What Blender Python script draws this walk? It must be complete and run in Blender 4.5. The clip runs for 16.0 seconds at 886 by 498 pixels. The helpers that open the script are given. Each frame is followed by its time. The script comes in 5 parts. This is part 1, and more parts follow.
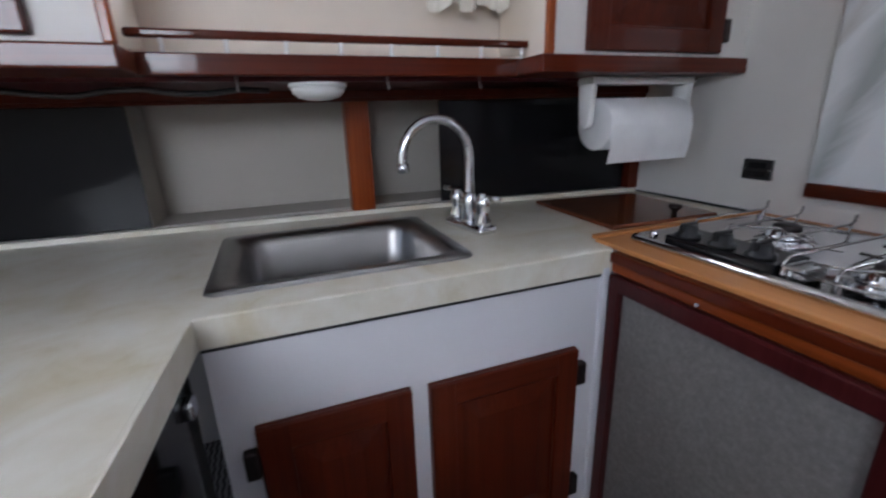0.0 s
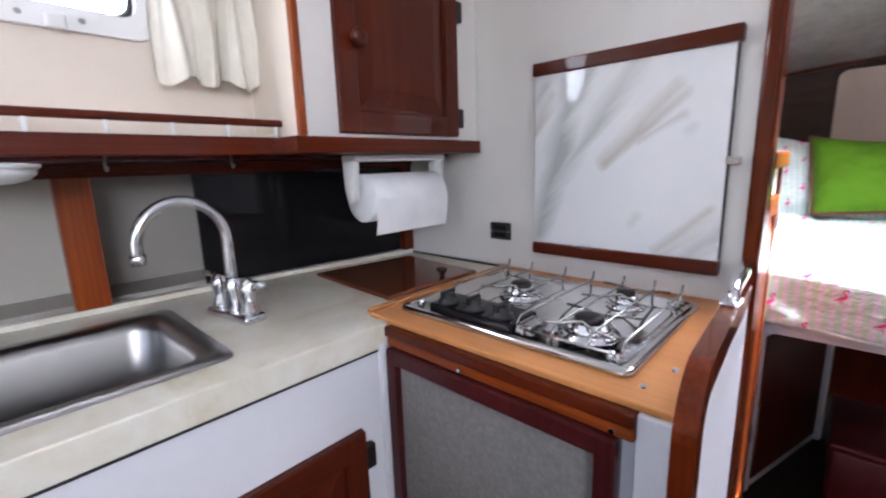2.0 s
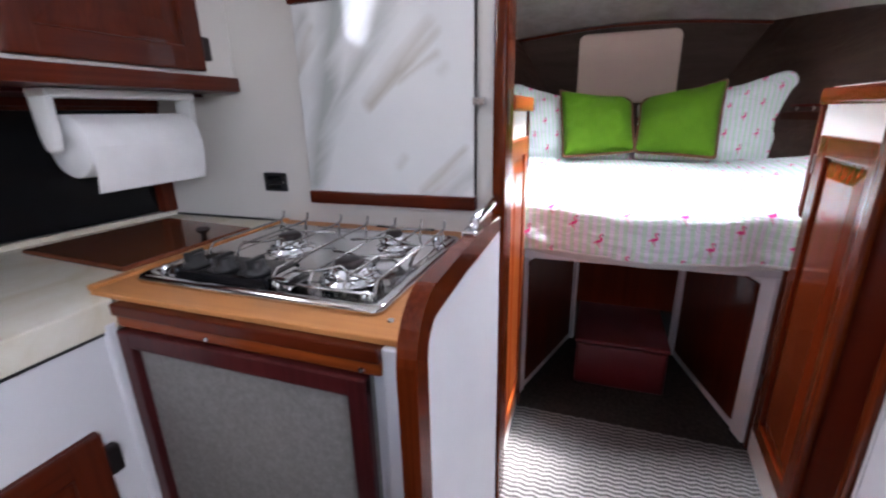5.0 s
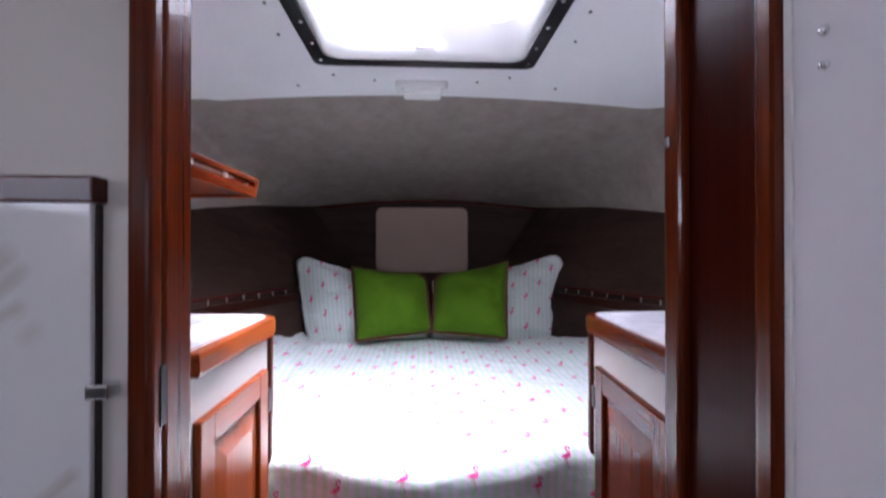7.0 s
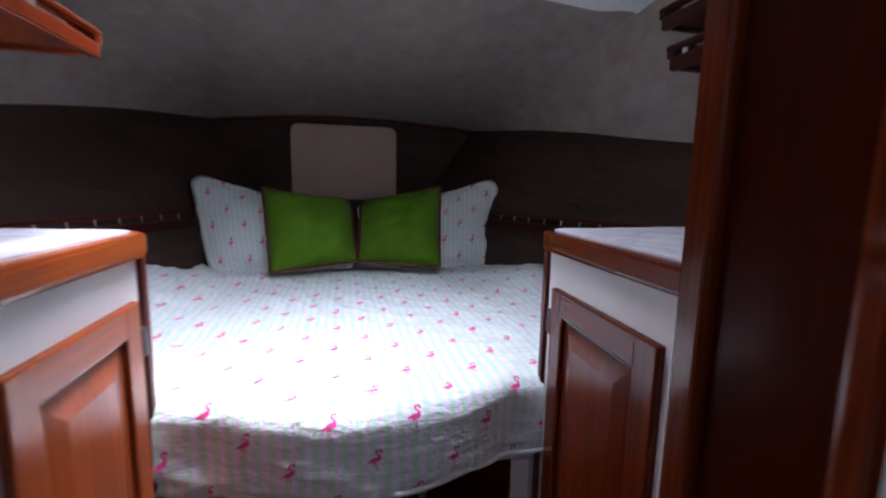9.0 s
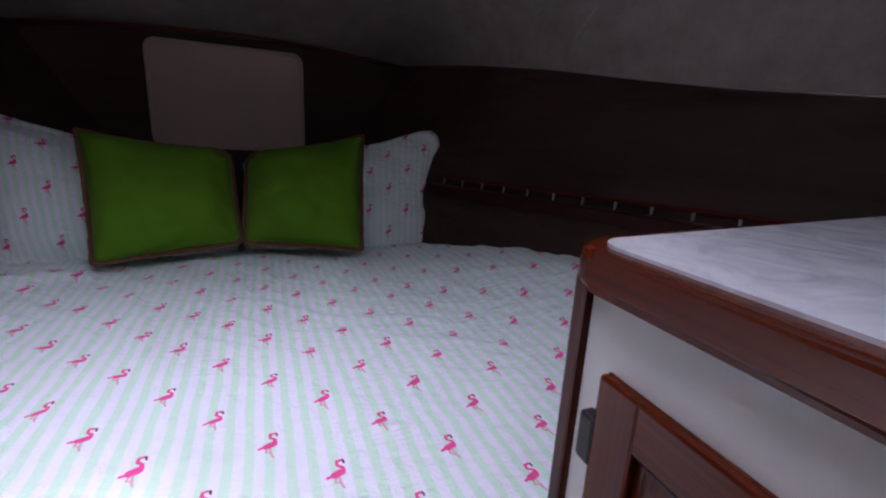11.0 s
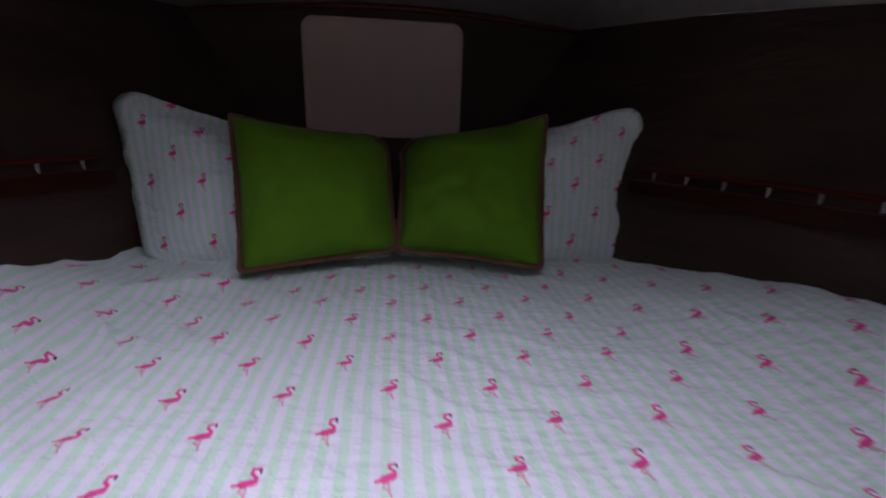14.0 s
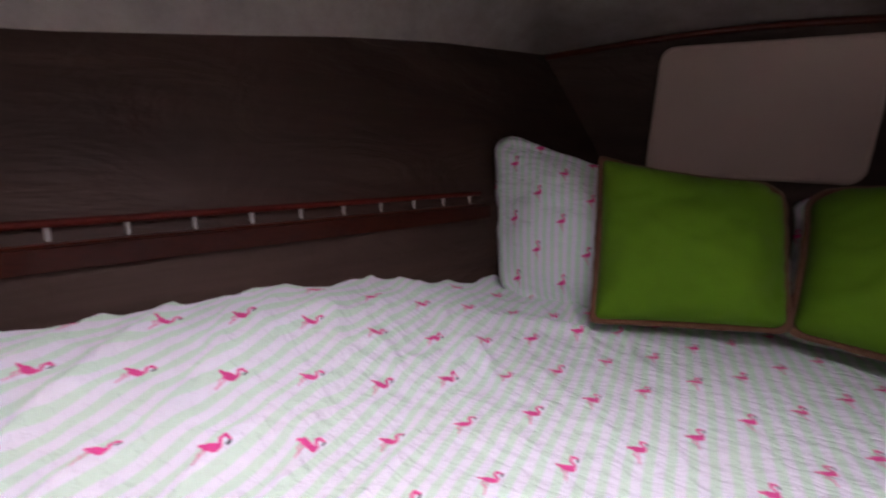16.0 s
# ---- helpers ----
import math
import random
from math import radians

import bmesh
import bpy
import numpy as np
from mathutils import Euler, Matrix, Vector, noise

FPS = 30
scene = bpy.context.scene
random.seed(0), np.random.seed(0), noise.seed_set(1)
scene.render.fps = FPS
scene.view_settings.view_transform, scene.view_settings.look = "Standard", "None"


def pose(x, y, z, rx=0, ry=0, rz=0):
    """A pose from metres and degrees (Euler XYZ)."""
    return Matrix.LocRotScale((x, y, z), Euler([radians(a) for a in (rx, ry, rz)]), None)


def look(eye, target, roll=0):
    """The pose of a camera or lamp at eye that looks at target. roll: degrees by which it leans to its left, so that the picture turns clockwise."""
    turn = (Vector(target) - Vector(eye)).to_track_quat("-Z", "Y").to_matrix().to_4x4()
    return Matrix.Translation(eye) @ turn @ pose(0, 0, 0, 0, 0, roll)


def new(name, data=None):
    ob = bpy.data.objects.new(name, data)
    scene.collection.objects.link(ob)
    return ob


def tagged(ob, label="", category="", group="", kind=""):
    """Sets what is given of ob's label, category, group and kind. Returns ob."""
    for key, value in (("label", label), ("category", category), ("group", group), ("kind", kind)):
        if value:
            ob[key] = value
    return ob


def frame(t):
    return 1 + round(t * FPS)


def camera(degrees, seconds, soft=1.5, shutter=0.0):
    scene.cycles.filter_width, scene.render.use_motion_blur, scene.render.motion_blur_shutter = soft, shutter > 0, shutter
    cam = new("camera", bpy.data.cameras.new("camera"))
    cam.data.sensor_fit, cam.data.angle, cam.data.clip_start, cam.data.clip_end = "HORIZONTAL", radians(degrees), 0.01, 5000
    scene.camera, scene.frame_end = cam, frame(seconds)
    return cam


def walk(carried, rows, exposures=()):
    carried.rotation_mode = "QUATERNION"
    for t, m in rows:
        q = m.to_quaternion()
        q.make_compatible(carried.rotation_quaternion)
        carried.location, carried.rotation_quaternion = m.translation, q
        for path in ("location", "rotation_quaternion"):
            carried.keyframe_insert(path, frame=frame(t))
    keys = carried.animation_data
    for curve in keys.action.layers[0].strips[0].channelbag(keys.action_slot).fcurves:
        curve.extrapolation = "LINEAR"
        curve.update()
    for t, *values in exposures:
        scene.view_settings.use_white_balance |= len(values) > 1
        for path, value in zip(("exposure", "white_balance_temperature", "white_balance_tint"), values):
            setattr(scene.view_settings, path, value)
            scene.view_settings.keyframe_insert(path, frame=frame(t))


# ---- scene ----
cam = camera(91.8, 16.0, soft=2.1, shutter=0.5)
PATH = [
    (0, (0.026, -0.032, 1.211), (0.708, 1.753, 0.62), -1.8),
    (0.5, (0.067, -0.029, 1.236), (0.945, 1.691, 0.718), -1.9),
    (1, (0.085, -0.030, 1.254), (1.158, 1.594, 0.796), -1.7),
    (1.5, (0.105, -0.038, 1.271), (1.378, 1.444, 0.852), -2.4),
    (2, (0.118, -0.047, 1.266), (1.550, 1.293, 0.877), -1.7),
    (2.5, (0.125, -0.057, 1.262), (1.696, 1.128, 0.893), -1.2),
    (3, (0.146, -0.100, 1.270), (1.799, 0.951, 0.867), -1.7),
    (3.2, (0.155, -0.110, 1.276), (1.826, 0.904, 0.856), -1.7),
    (5.3, (0.256, -0.145, 1.226), (2.09, 0.365, 0.611), -0.8),
    (5.5, (0.336, -0.176, 1.233), (2.2, 0.219, 0.626), -0.6),
    (6, (0.536, -0.256, 1.244), (2.437, -0.067, 0.655), 0.5),
    (6.5, (0.64, -0.292, 1.354), (2.625, -0.293, 1.11), 0.9),
    (7, (0.666, -0.28, 1.436), (2.663, -0.382, 1.446), -0.0),
    (7.5, (0.697, -0.266, 1.482), (2.681, -0.386, 1.698), -0.4),
    (8, (0.717, -0.256, 1.481), (2.691, -0.431, 1.755), 0.4),
    (8.5, (0.771, -0.233, 1.418), (2.753, -0.504, 1.441), 0.2),
    (9, (0.877, -0.267, 1.361), (2.804, -0.721, 1.082), 1.1),
    (9.5, (1.099, -0.350, 1.376), (3.020, -0.836, 1.102), 2.6),
    (10, (1.209, -0.39, 1.381), (3.088, -0.984, 1.044), 2.6),
    (10.2, (1.266, -0.397, 1.375), (3.102, -1.071, 0.96), 2.6),
    (12.3, (1.573, -0.414, 1.362), (3.339, -1.206, 0.858), 3.1),
    (12.5, (1.6, -0.412, 1.361), (3.408, -1.084, 0.83), 3.1),
    (13, (1.642, -0.398, 1.352), (3.509, -0.882, 0.821), 2.4),
    (13.5, (1.697, -0.39, 1.341), (3.591, -0.712, 0.785), 2.9),
    (14, (1.849, -0.33, 1.342), (3.756, -0.559, 0.785), 1.9),
    (14.5, (1.946, -0.288, 1.342), (3.866, -0.354, 0.784), 1.5),
    (15, (1.977, -0.242, 1.359), (3.893, 0.036, 0.857), 2.6),
    (15.5, (1.949, -0.166, 1.368), (3.76, 0.52, 0.868), 3.7),
    (16, (1.901, -0.081, 1.37), (3.611, 0.843, 0.898), 1.8),
]
EXPOSURES = [
    (0, 1.12, 5850, 14), (1.5, 1.84, 5980, 16), (3.2, 2.05, 5980, 17), (5.5, 1.62, 6050, 20), (6.5, 1.15, 6000, 26), (7, 0.58, 5850, 27), (7.5, 0.20, 5750, 26),
    (9, -0.08, 5700, 24), (10, -0.68, 5700, 27), (12.5, -0.92, 5900, 28), (13.5, -0.98, 5850, 26), (14.5, -0.94, 6080, 32), (15.2, -0.48, 6400, 35), (16, -0.15, 6650, 33),
]
walk(cam, [(t, look(eye, target, roll)) for t, eye, target, roll in PATH], EXPOSURES)


# ---- world, sun, lights ----
FLOOR, CL = 0.05, -0.32
SUN_DIR = Vector((-0.19, 0.30, -1.27))
world = bpy.data.worlds.new("sky_world")
scene.world = world
world.use_nodes = True
wn = world.node_tree
sky = wn.nodes.new("ShaderNodeTexSky")
sky.sky_type, sky.sun_disc = "NISHITA", False
sky.sun_elevation = math.asin(-SUN_DIR.normalized().z)
sky.sun_rotation = math.atan2(-SUN_DIR.x, -SUN_DIR.y)
wn.links.new(sky.outputs[0], wn.nodes["Background"].inputs[0])
wn.nodes["Background"].inputs[1].default_value = 0.15


def sun_lamp(strength, angle):
    d = bpy.data.lights.new("sun", "SUN")
    d.energy, d.angle, d.color = strength, radians(angle), (1.0, 0.96, 0.9)
    ob = new("sun", d)
    ob.matrix_world = look((0, 0, 6), Vector((0, 0, 6)) + SUN_DIR)


def window_light(name, eye, target, w, h, power, color=(1, 1, 1), spread=180):
    d = bpy.data.lights.new(name, "AREA")
    d.shape, d.size, d.size_y, d.energy, d.color, d.spread = "RECTANGLE", w, h, power, color, radians(spread)
    ob = new(name, d)
    ob.matrix_world = look(eye, target)


sun_lamp(5.0, 6.0)
window_light("skylight_daylight", (1.89, -0.30, 2.19), (2.0, 0.0, 0), 0.5, 0.6, 9.5, (0.93, 0.97, 1), 100)
window_light("port_window_daylight", (0.15, 1.13, 1.72), (0.15, -1, 1.2), 0.5, 0.25, 1.7, (0.93, 0.97, 1))
# two fill lamps for the galley, in assumed openings out of view
window_light("unseen_companionway_fill", (-2.6, -0.5, 1.65), (0, -0.2, 1.1), 1.5, 1.2, 1.6, (1, 0.98, 0.97))
window_light("unseen_saloon_fill", (-1.2, -1.9, 1.79), (-0.6, 0, 1.1), 1.4, 0.4, 7.4, (0.95, 0.98, 1))
window_light("berth_port_daylight", (1.75, -1.44, 1.83), (2.35, 0.9, 1.25), 0.42, 0.18, 0.9, (0.95, 0.98, 1), 150)


# ---- materials ----
class Ex:
    """A value inside a node tree, with arithmetic."""

    def __init__(self, tree, sock):
        self.tree, self.sock = tree, sock

    def op(self, kind, *others, clamp=False):
        n = self.tree.nodes.new("ShaderNodeMath")
        n.operation, n.use_clamp = kind, clamp
        for k, v in enumerate((self, *others)):
            if isinstance(v, Ex):
                self.tree.links.new(v.sock, n.inputs[k])
            else:
                n.inputs[k].default_value = v
        return Ex(self.tree, n.outputs[0])

    def __add__(self, o): return self.op("ADD", o)
    def __sub__(self, o): return self.op("SUBTRACT", o)
    def __mul__(self, o): return self.op("MULTIPLY", o)
    def __truediv__(self, o): return self.op("DIVIDE", o)


class Mat:
    def __init__(self, name, rough=0.5, metal=0.0, coat=0.0, ior=1.5):
        self.m = bpy.data.materials.new(name)
        self.m.use_nodes = True
        self.t = self.m.node_tree
        self.b = self.t.nodes["Principled BSDF"]
        self.b.inputs["Roughness"].default_value = rough
        self.b.inputs["Metallic"].default_value = metal
        self.b.inputs["IOR"].default_value = ior
        self.b.inputs["Coat Weight"].default_value = coat
        self.b.inputs["Coat Roughness"].default_value = 0.08
        self.co = self.t.nodes.new("ShaderNodeTexCoord")

    def link(self, a, b):
        self.t.links.new(a, b)

    def scaled(self, scale, out="Object", turn=(0, 0, 0)):
        n = self.t.nodes.new("ShaderNodeMapping")
        n.inputs["Scale"].default_value = scale
        src = self.co.outputs[out]
        if any(turn):
            r = self.t.nodes.new("ShaderNodeMapping")
            r.inputs["Rotation"].default_value = [radians(a) for a in turn]
            self.link(src, r.inputs[0])
            src = r.outputs[0]
        self.link(src, n.inputs[0])
        return n.outputs[0]

    def noise(self, vec, scale=1.0, detail=4.0, rough=0.55, distort=0.0):
        n = self.t.nodes.new("ShaderNodeTexNoise")
        n.inputs["Scale"].default_value, n.inputs["Detail"].default_value = scale, detail
        n.inputs["Roughness"].default_value, n.inputs["Distortion"].default_value = rough, distort
        self.link(vec, n.inputs["Vector"])
        return n.outputs[0]

    def ramp(self, fac, *stops):
        n = self.t.nodes.new("ShaderNodeValToRGB")
        while len(n.color_ramp.elements) < len(stops):
            n.color_ramp.elements.new(0.5)
        for e, (p, c) in zip(n.color_ramp.elements, stops):
            e.position, e.color = p, (*c, 1) if len(c) == 3 else c
        self.link(fac, n.inputs[0])
        return n.outputs[0]

    def mix(self, fac, a, b, mode="MIX"):
        n = self.t.nodes.new("ShaderNodeMix")
        n.data_type, n.blend_type = "RGBA", mode
        for k, v in ((0, fac), (6, a), (7, b)):
            if isinstance(v, (int, float)):
                n.inputs[k].default_value = v
            elif isinstance(v, tuple):
                n.inputs[k].default_value = (*v, 1)
            else:
                self.link(v, n.inputs[k])
        return n.outputs[2]

    def color(self, sock):
        if isinstance(sock, tuple):
            self.b.inputs["Base Color"].default_value = (*sock, 1)
        else:
            self.link(sock, self.b.inputs["Base Color"])
        return self

    def rough(self, fac, lo, hi):
        n = self.t.nodes.new("ShaderNodeMapRange")
        n.inputs["To Min"].default_value, n.inputs["To Max"].default_value = lo, hi
        self.link(fac, n.inputs[0])
        self.link(n.outputs[0], self.b.inputs["Roughness"])
        return self

    def bump(self, height, strength=0.2, dist=0.002):
        n = self.t.nodes.new("ShaderNodeBump")
        n.inputs["Strength"].default_value, n.inputs["Distance"].default_value = strength, dist
        self.link(height, n.inputs["Height"])
        self.link(n.outputs[0], self.b.inputs["Normal"])
        return self


def shade(c, k):
    return tuple(min(1.0, v * k) for v in c)


def painted(name, c, rough=0.45, grain=60, bumpy=0.08, var=0.06):
    m = Mat(name, rough)
    big = m.noise(m.scaled((2.3, 2.3, 2.3)), 1.0, 5)
    fine = m.noise(m.scaled((1, 1, 1)), grain, 3)
    col = m.ramp(big, (0.3, shade(c, 1 - var)), (0.7, shade(c, 1 + var * 0.5)))
    m.color(col)
    m.rough(big, rough - 0.06, rough + 0.08)
    m.bump(fine, bumpy, 0.001)
    return m.m


def wood(name, dark, light, axis="x", rough=0.3, coat=0.4, figure=1.0, pore=0.45):
    m = Mat(name, rough, coat=coat)
    long, across = 1.6, 26.0
    sc = {"x": (long, across, across), "y": (across, long, across), "z": (across, across, long)}[axis]
    big = m.noise(m.scaled(tuple(v * 0.35 for v in sc)), figure, 4, 0.6, 0.8)
    streak = m.noise(m.scaled(tuple(v * (1.0 if v < 5 else 6.0) for v in sc)), 1.0, 3, 0.6)
    mid = tuple((a + b) / 2 for a, b in zip(dark, light))
    base = m.ramp(big, (0.2, dark), (0.5, mid), (0.85, light))
    pores = m.ramp(streak, (0.36, (0.5, 0.4, 0.36)), (0.58, (1, 1, 1)))
    m.color(m.mix(pore, base, pores, "MULTIPLY"))
    m.rough(streak, rough - 0.03, rough + 0.08)
    m.bump(streak, 0.03, 0.0004)
    m.b.inputs["Specular IOR Level"].default_value = 0.12
    m.b.inputs["Coat Roughness"].default_value = 0.05
    wear = m.noise(m.scaled((1, 1, 1)), 14, 5, 0.65)
    c = m.t.nodes.new("ShaderNodeMapRange")
    c.inputs["To Min"].default_value, c.inputs["To Max"].default_value = coat * 0.7, coat
    m.link(wear, c.inputs[0])
    m.link(c.outputs[0], m.b.inputs["Coat Weight"])
    return m.m


def metal(name, c, rough, brushed=None):
    m = Mat(name, rough, 1.0)
    if brushed:
        n = m.noise(m.scaled(brushed), 1.0, 3)
        m.color(m.ramp(n, (0.3, shade(c, 0.85)), (0.7, c)))
        m.rough(n, rough - 0.07, rough + 0.1)
    else:
        n = m.noise(m.scaled((30, 30, 30)), 1.0, 3)
        m.color(c)
        m.rough(n, rough, rough + 0.08)
    return m.m


MAHOG = ((0.046, 0.0058, 0.002), (0.115, 0.0165, 0.0045))
M = {}
for ax in "xyz":
    M["mahogany_" + ax] = wood("mahogany_" + ax, *MAHOG, axis=ax)
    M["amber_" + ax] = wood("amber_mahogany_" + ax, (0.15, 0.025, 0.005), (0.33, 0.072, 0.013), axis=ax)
M["mahogany_deep"] = wood("deep_mahogany", (0.05, 0.007, 0.0025), (0.105, 0.0165, 0.005), axis="z", rough=0.4, coat=0.12)
M["mahogany_deep"].node_tree.nodes["Principled BSDF"].inputs["Specular IOR Level"].default_value = 0.08
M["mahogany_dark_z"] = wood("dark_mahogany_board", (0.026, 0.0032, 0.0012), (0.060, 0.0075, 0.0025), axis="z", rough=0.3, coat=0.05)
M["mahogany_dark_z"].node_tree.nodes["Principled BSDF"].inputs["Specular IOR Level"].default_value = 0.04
M["mahogany_aged"] = wood("aged_dark_mahogany", (0.022, 0.0035, 0.002), (0.045, 0.007, 0.003), axis="x", rough=0.5, coat=0.05)
for ax in "xz":
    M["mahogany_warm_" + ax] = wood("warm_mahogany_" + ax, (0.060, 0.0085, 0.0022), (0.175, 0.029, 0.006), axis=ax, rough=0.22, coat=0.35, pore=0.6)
M["mahogany_satin"] = wood("satin_mahogany", (0.055, 0.005, 0.003), (0.11, 0.010, 0.005), axis="x", rough=0.6, coat=0.0)
M["lid_brown"] = wood("glossy_brown_board", (0.11, 0.032, 0.014), (0.17, 0.056, 0.026), axis="x", rough=0.16, coat=0.5, pore=0.2)
M["maple"] = wood("honey_maple", (0.43, 0.17, 0.055), (0.56, 0.25, 0.09), axis="y", rough=0.38, coat=0.2, pore=0.12)
M["darkred"] = wood("dark_red_trim", (0.04, 0.006, 0.007), (0.085, 0.014, 0.014), axis="z", rough=0.3, coat=0.3)
M["white"] = painted("white_gelcoat", (0.72, 0.71, 0.74), 0.5, 40, 0.03)
M["cream"] = painted("cream_vinyl", (0.68, 0.60, 0.515), 0.6, 180, 0.15)
M["wallwhite"] = painted("bulkhead_white", (0.70, 0.67, 0.635), 0.5, 120, 0.1)
M["ceiling"] = painted("ceiling_white", (0.78, 0.78, 0.80), 0.5, 90, 0.06)
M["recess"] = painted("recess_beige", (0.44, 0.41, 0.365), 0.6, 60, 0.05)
M["black"] = painted("gloss_black", (0.008, 0.008, 0.009), 0.06, 20, 0.0)
M["black"].node_tree.nodes["Principled BSDF"].inputs["Specular IOR Level"].default_value = 0.25
M["wire"] = metal("steel_wire", (0.42, 0.41, 0.40), 0.18)
M["blackplastic"] = painted("black_plastic", (0.012, 0.012, 0.013), 0.35, 90, 0.05)
M["whiteplastic"] = painted("white_plastic", (0.75, 0.75, 0.74), 0.35, 40, 0.02)
M["spindle"] = painted("aged_white_plastic", (0.36, 0.34, 0.32), 0.4, 60, 0.05)
M["chrome"] = metal("chrome", (0.75, 0.76, 0.78), 0.06)
M["steel"] = metal("brushed_steel", (0.40, 0.39, 0.38), 0.34, (4, 90, 4))
M["hobsteel"] = metal("polished_steel", (0.62, 0.62, 0.62), 0.16, (60, 4, 4))
M["mirrorsteel"] = metal("mirror_steel", (0.60, 0.58, 0.57), 0.045)
M["iron"] = metal("dark_iron", (0.06, 0.05, 0.05), 0.4)


def laminate():
    m = Mat("stone_laminate", 0.3)
    a = m.noise(m.scaled((1, 1, 1)), 5, 8, 0.6, 1.6)
    b = m.noise(m.scaled((1, 1, 1)), 28, 5, 0.65)
    col = m.ramp(a, (0.3, (0.60, 0.53, 0.38)), (0.45, (0.68, 0.63, 0.52)), (0.65, (0.74, 0.71, 0.63)))
    m.color(m.mix(0.3, col, m.ramp(b, (0.35, (0.86, 0.83, 0.76)), (0.6, (1, 1, 1))), "MULTIPLY"))
    m.rough(b, 0.25, 0.38)
    return m.m


def cabinet_laminate():
    m = Mat("grey_white_laminate", 0.2)
    a = m.noise(m.scaled((1, 1, 1)), 11, 8, 0.65, 1.4)
    m.color(m.ramp(a, (0.3, (0.5, 0.5, 0.53)), (0.5, (0.66, 0.66, 0.69)), (0.7, (0.76, 0.76, 0.78))))
    m.rough(a, 0.16, 0.3)
    return m.m


def marble():
    m = Mat("veined_marble", 0.06)
    soft = m.noise(m.scaled((1, 1, 1)), 5, 4)
    sep = m.t.nodes.new("ShaderNodeSeparateXYZ")
    m.link(m.co.outputs["Object"], sep.inputs[0])
    rag = Ex(m.t, m.noise(m.scaled((1, 20, 2.2), turn=(-50, 0, 0)), 1.0, 4, 0.55)) - 0.5
    y, z = Ex(m.t, sep.outputs[1]) + rag * 0.06, Ex(m.t, sep.outputs[2]) + rag * 0.05

    def streak(y0, z0, y1, z1, width, deep):
        dy, dz = y1 - y0, z1 - z0
        h = (((y - y0) * dy + (z - z0) * dz) / (dy * dy + dz * dz)).op("MULTIPLY", 1.0, clamp=True)
        qy, qz = y - y0 - h * dy, z - z0 - h * dz
        near = ((qy * qy + qz * qz).op("SQRT") / -width + 1.0).op("MULTIPLY", 1.0, clamp=True)
        return (near + rag * near * 2.0).op("MULTIPLY", deep, clamp=True)
    grey = streak(0.50, 1.50, 0.615, 1.05, 0.050, 1.0)
    for s in (streak(0.34, 1.50, 0.57, 1.19, 0.035, 0.7), streak(0.60, 1.47, 0.65, 1.38, 0.03, 0.6), streak(0.15, 1.09, 0.24, 1.01, 0.04, 0.6)):
        grey = grey.op("MAXIMUM", s)
    brown = streak(0.25, 1.42, 0.43, 1.26, 0.026, 0.62)
    for s in (streak(0.24, 1.36, 0.34, 1.31, 0.018, 0.5), streak(0.17, 1.14, 0.28, 1.035, 0.020, 0.6), streak(0.33, 1.12, 0.345, 1.10, 0.018, 0.35), streak(0.575, 1.44, 0.645, 1.33, 0.018, 0.5), streak(0.215, 1.33, 0.225, 1.32, 0.018, 0.3)):
        brown = brown.op("MAXIMUM", s)
    base = m.ramp(soft, (0.3, (0.78, 0.785, 0.79)), (0.7, (0.82, 0.82, 0.825)))
    base = m.mix(grey.sock, base, (0.44, 0.46, 0.45))
    m.color(m.mix(brown.sock, base, (0.46, 0.42, 0.36)))
    m.rough(soft, 0.04, 0.1)
    return m.m


def carpet():
    """Grey carpet with ribs that run athwart in small zigzags."""
    m = Mat("charcoal_carpet", 0.95)
    m.b.inputs["Specular IOR Level"].default_value = 0.1
    sep = m.t.nodes.new("ShaderNodeSeparateXYZ")
    m.link(m.co.outputs["Object"], sep.inputs[0])
    wob = Ex(m.t, m.noise(m.scaled((1, 1, 1)), 30, 4)) - 0.5
    x, y = Ex(m.t, sep.outputs[0]), Ex(m.t, sep.outputs[1])
    zig = (y / 0.046 - (y / 0.046).op("FLOOR") - 0.5).op("ABSOLUTE")
    rib = ((x + zig * 0.012 + wob * 0.011) * (2 * math.pi / 0.019)).op("SINE") * 0.5 + 0.5
    fleck = Ex(m.t, m.noise(m.scaled((90, 160, 90)), 1.0, 3))
    tone = rib * 0.6 + fleck * 0.5
    m.color(m.ramp(tone.sock, (0.25, (0.045, 0.042, 0.041)), (0.55, (0.125, 0.118, 0.113)), (0.85, (0.24, 0.23, 0.22))))
    m.bump(tone.sock, 0.7, 0.005)
    return m.m


def dark_sheet():
    m = Mat("brown_black_sheet", 0.95)
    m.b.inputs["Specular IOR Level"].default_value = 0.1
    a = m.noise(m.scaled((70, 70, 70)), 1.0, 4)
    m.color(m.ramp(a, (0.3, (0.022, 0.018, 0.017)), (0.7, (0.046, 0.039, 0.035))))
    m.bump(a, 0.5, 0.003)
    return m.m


def lining():
    m = Mat("taupe_vinyl_lining", 0.7)
    a = m.noise(m.scaled((1, 1, 1)), 9, 8, 0.72)
    b = m.noise(m.scaled((1, 1, 1)), 150, 3)
    m.color(m.ramp(a, (0.3, (0.215, 0.178, 0.158)), (0.7, (0.33, 0.276, 0.246))))
    m.bump(b, 0.25, 0.002)
    return m.m


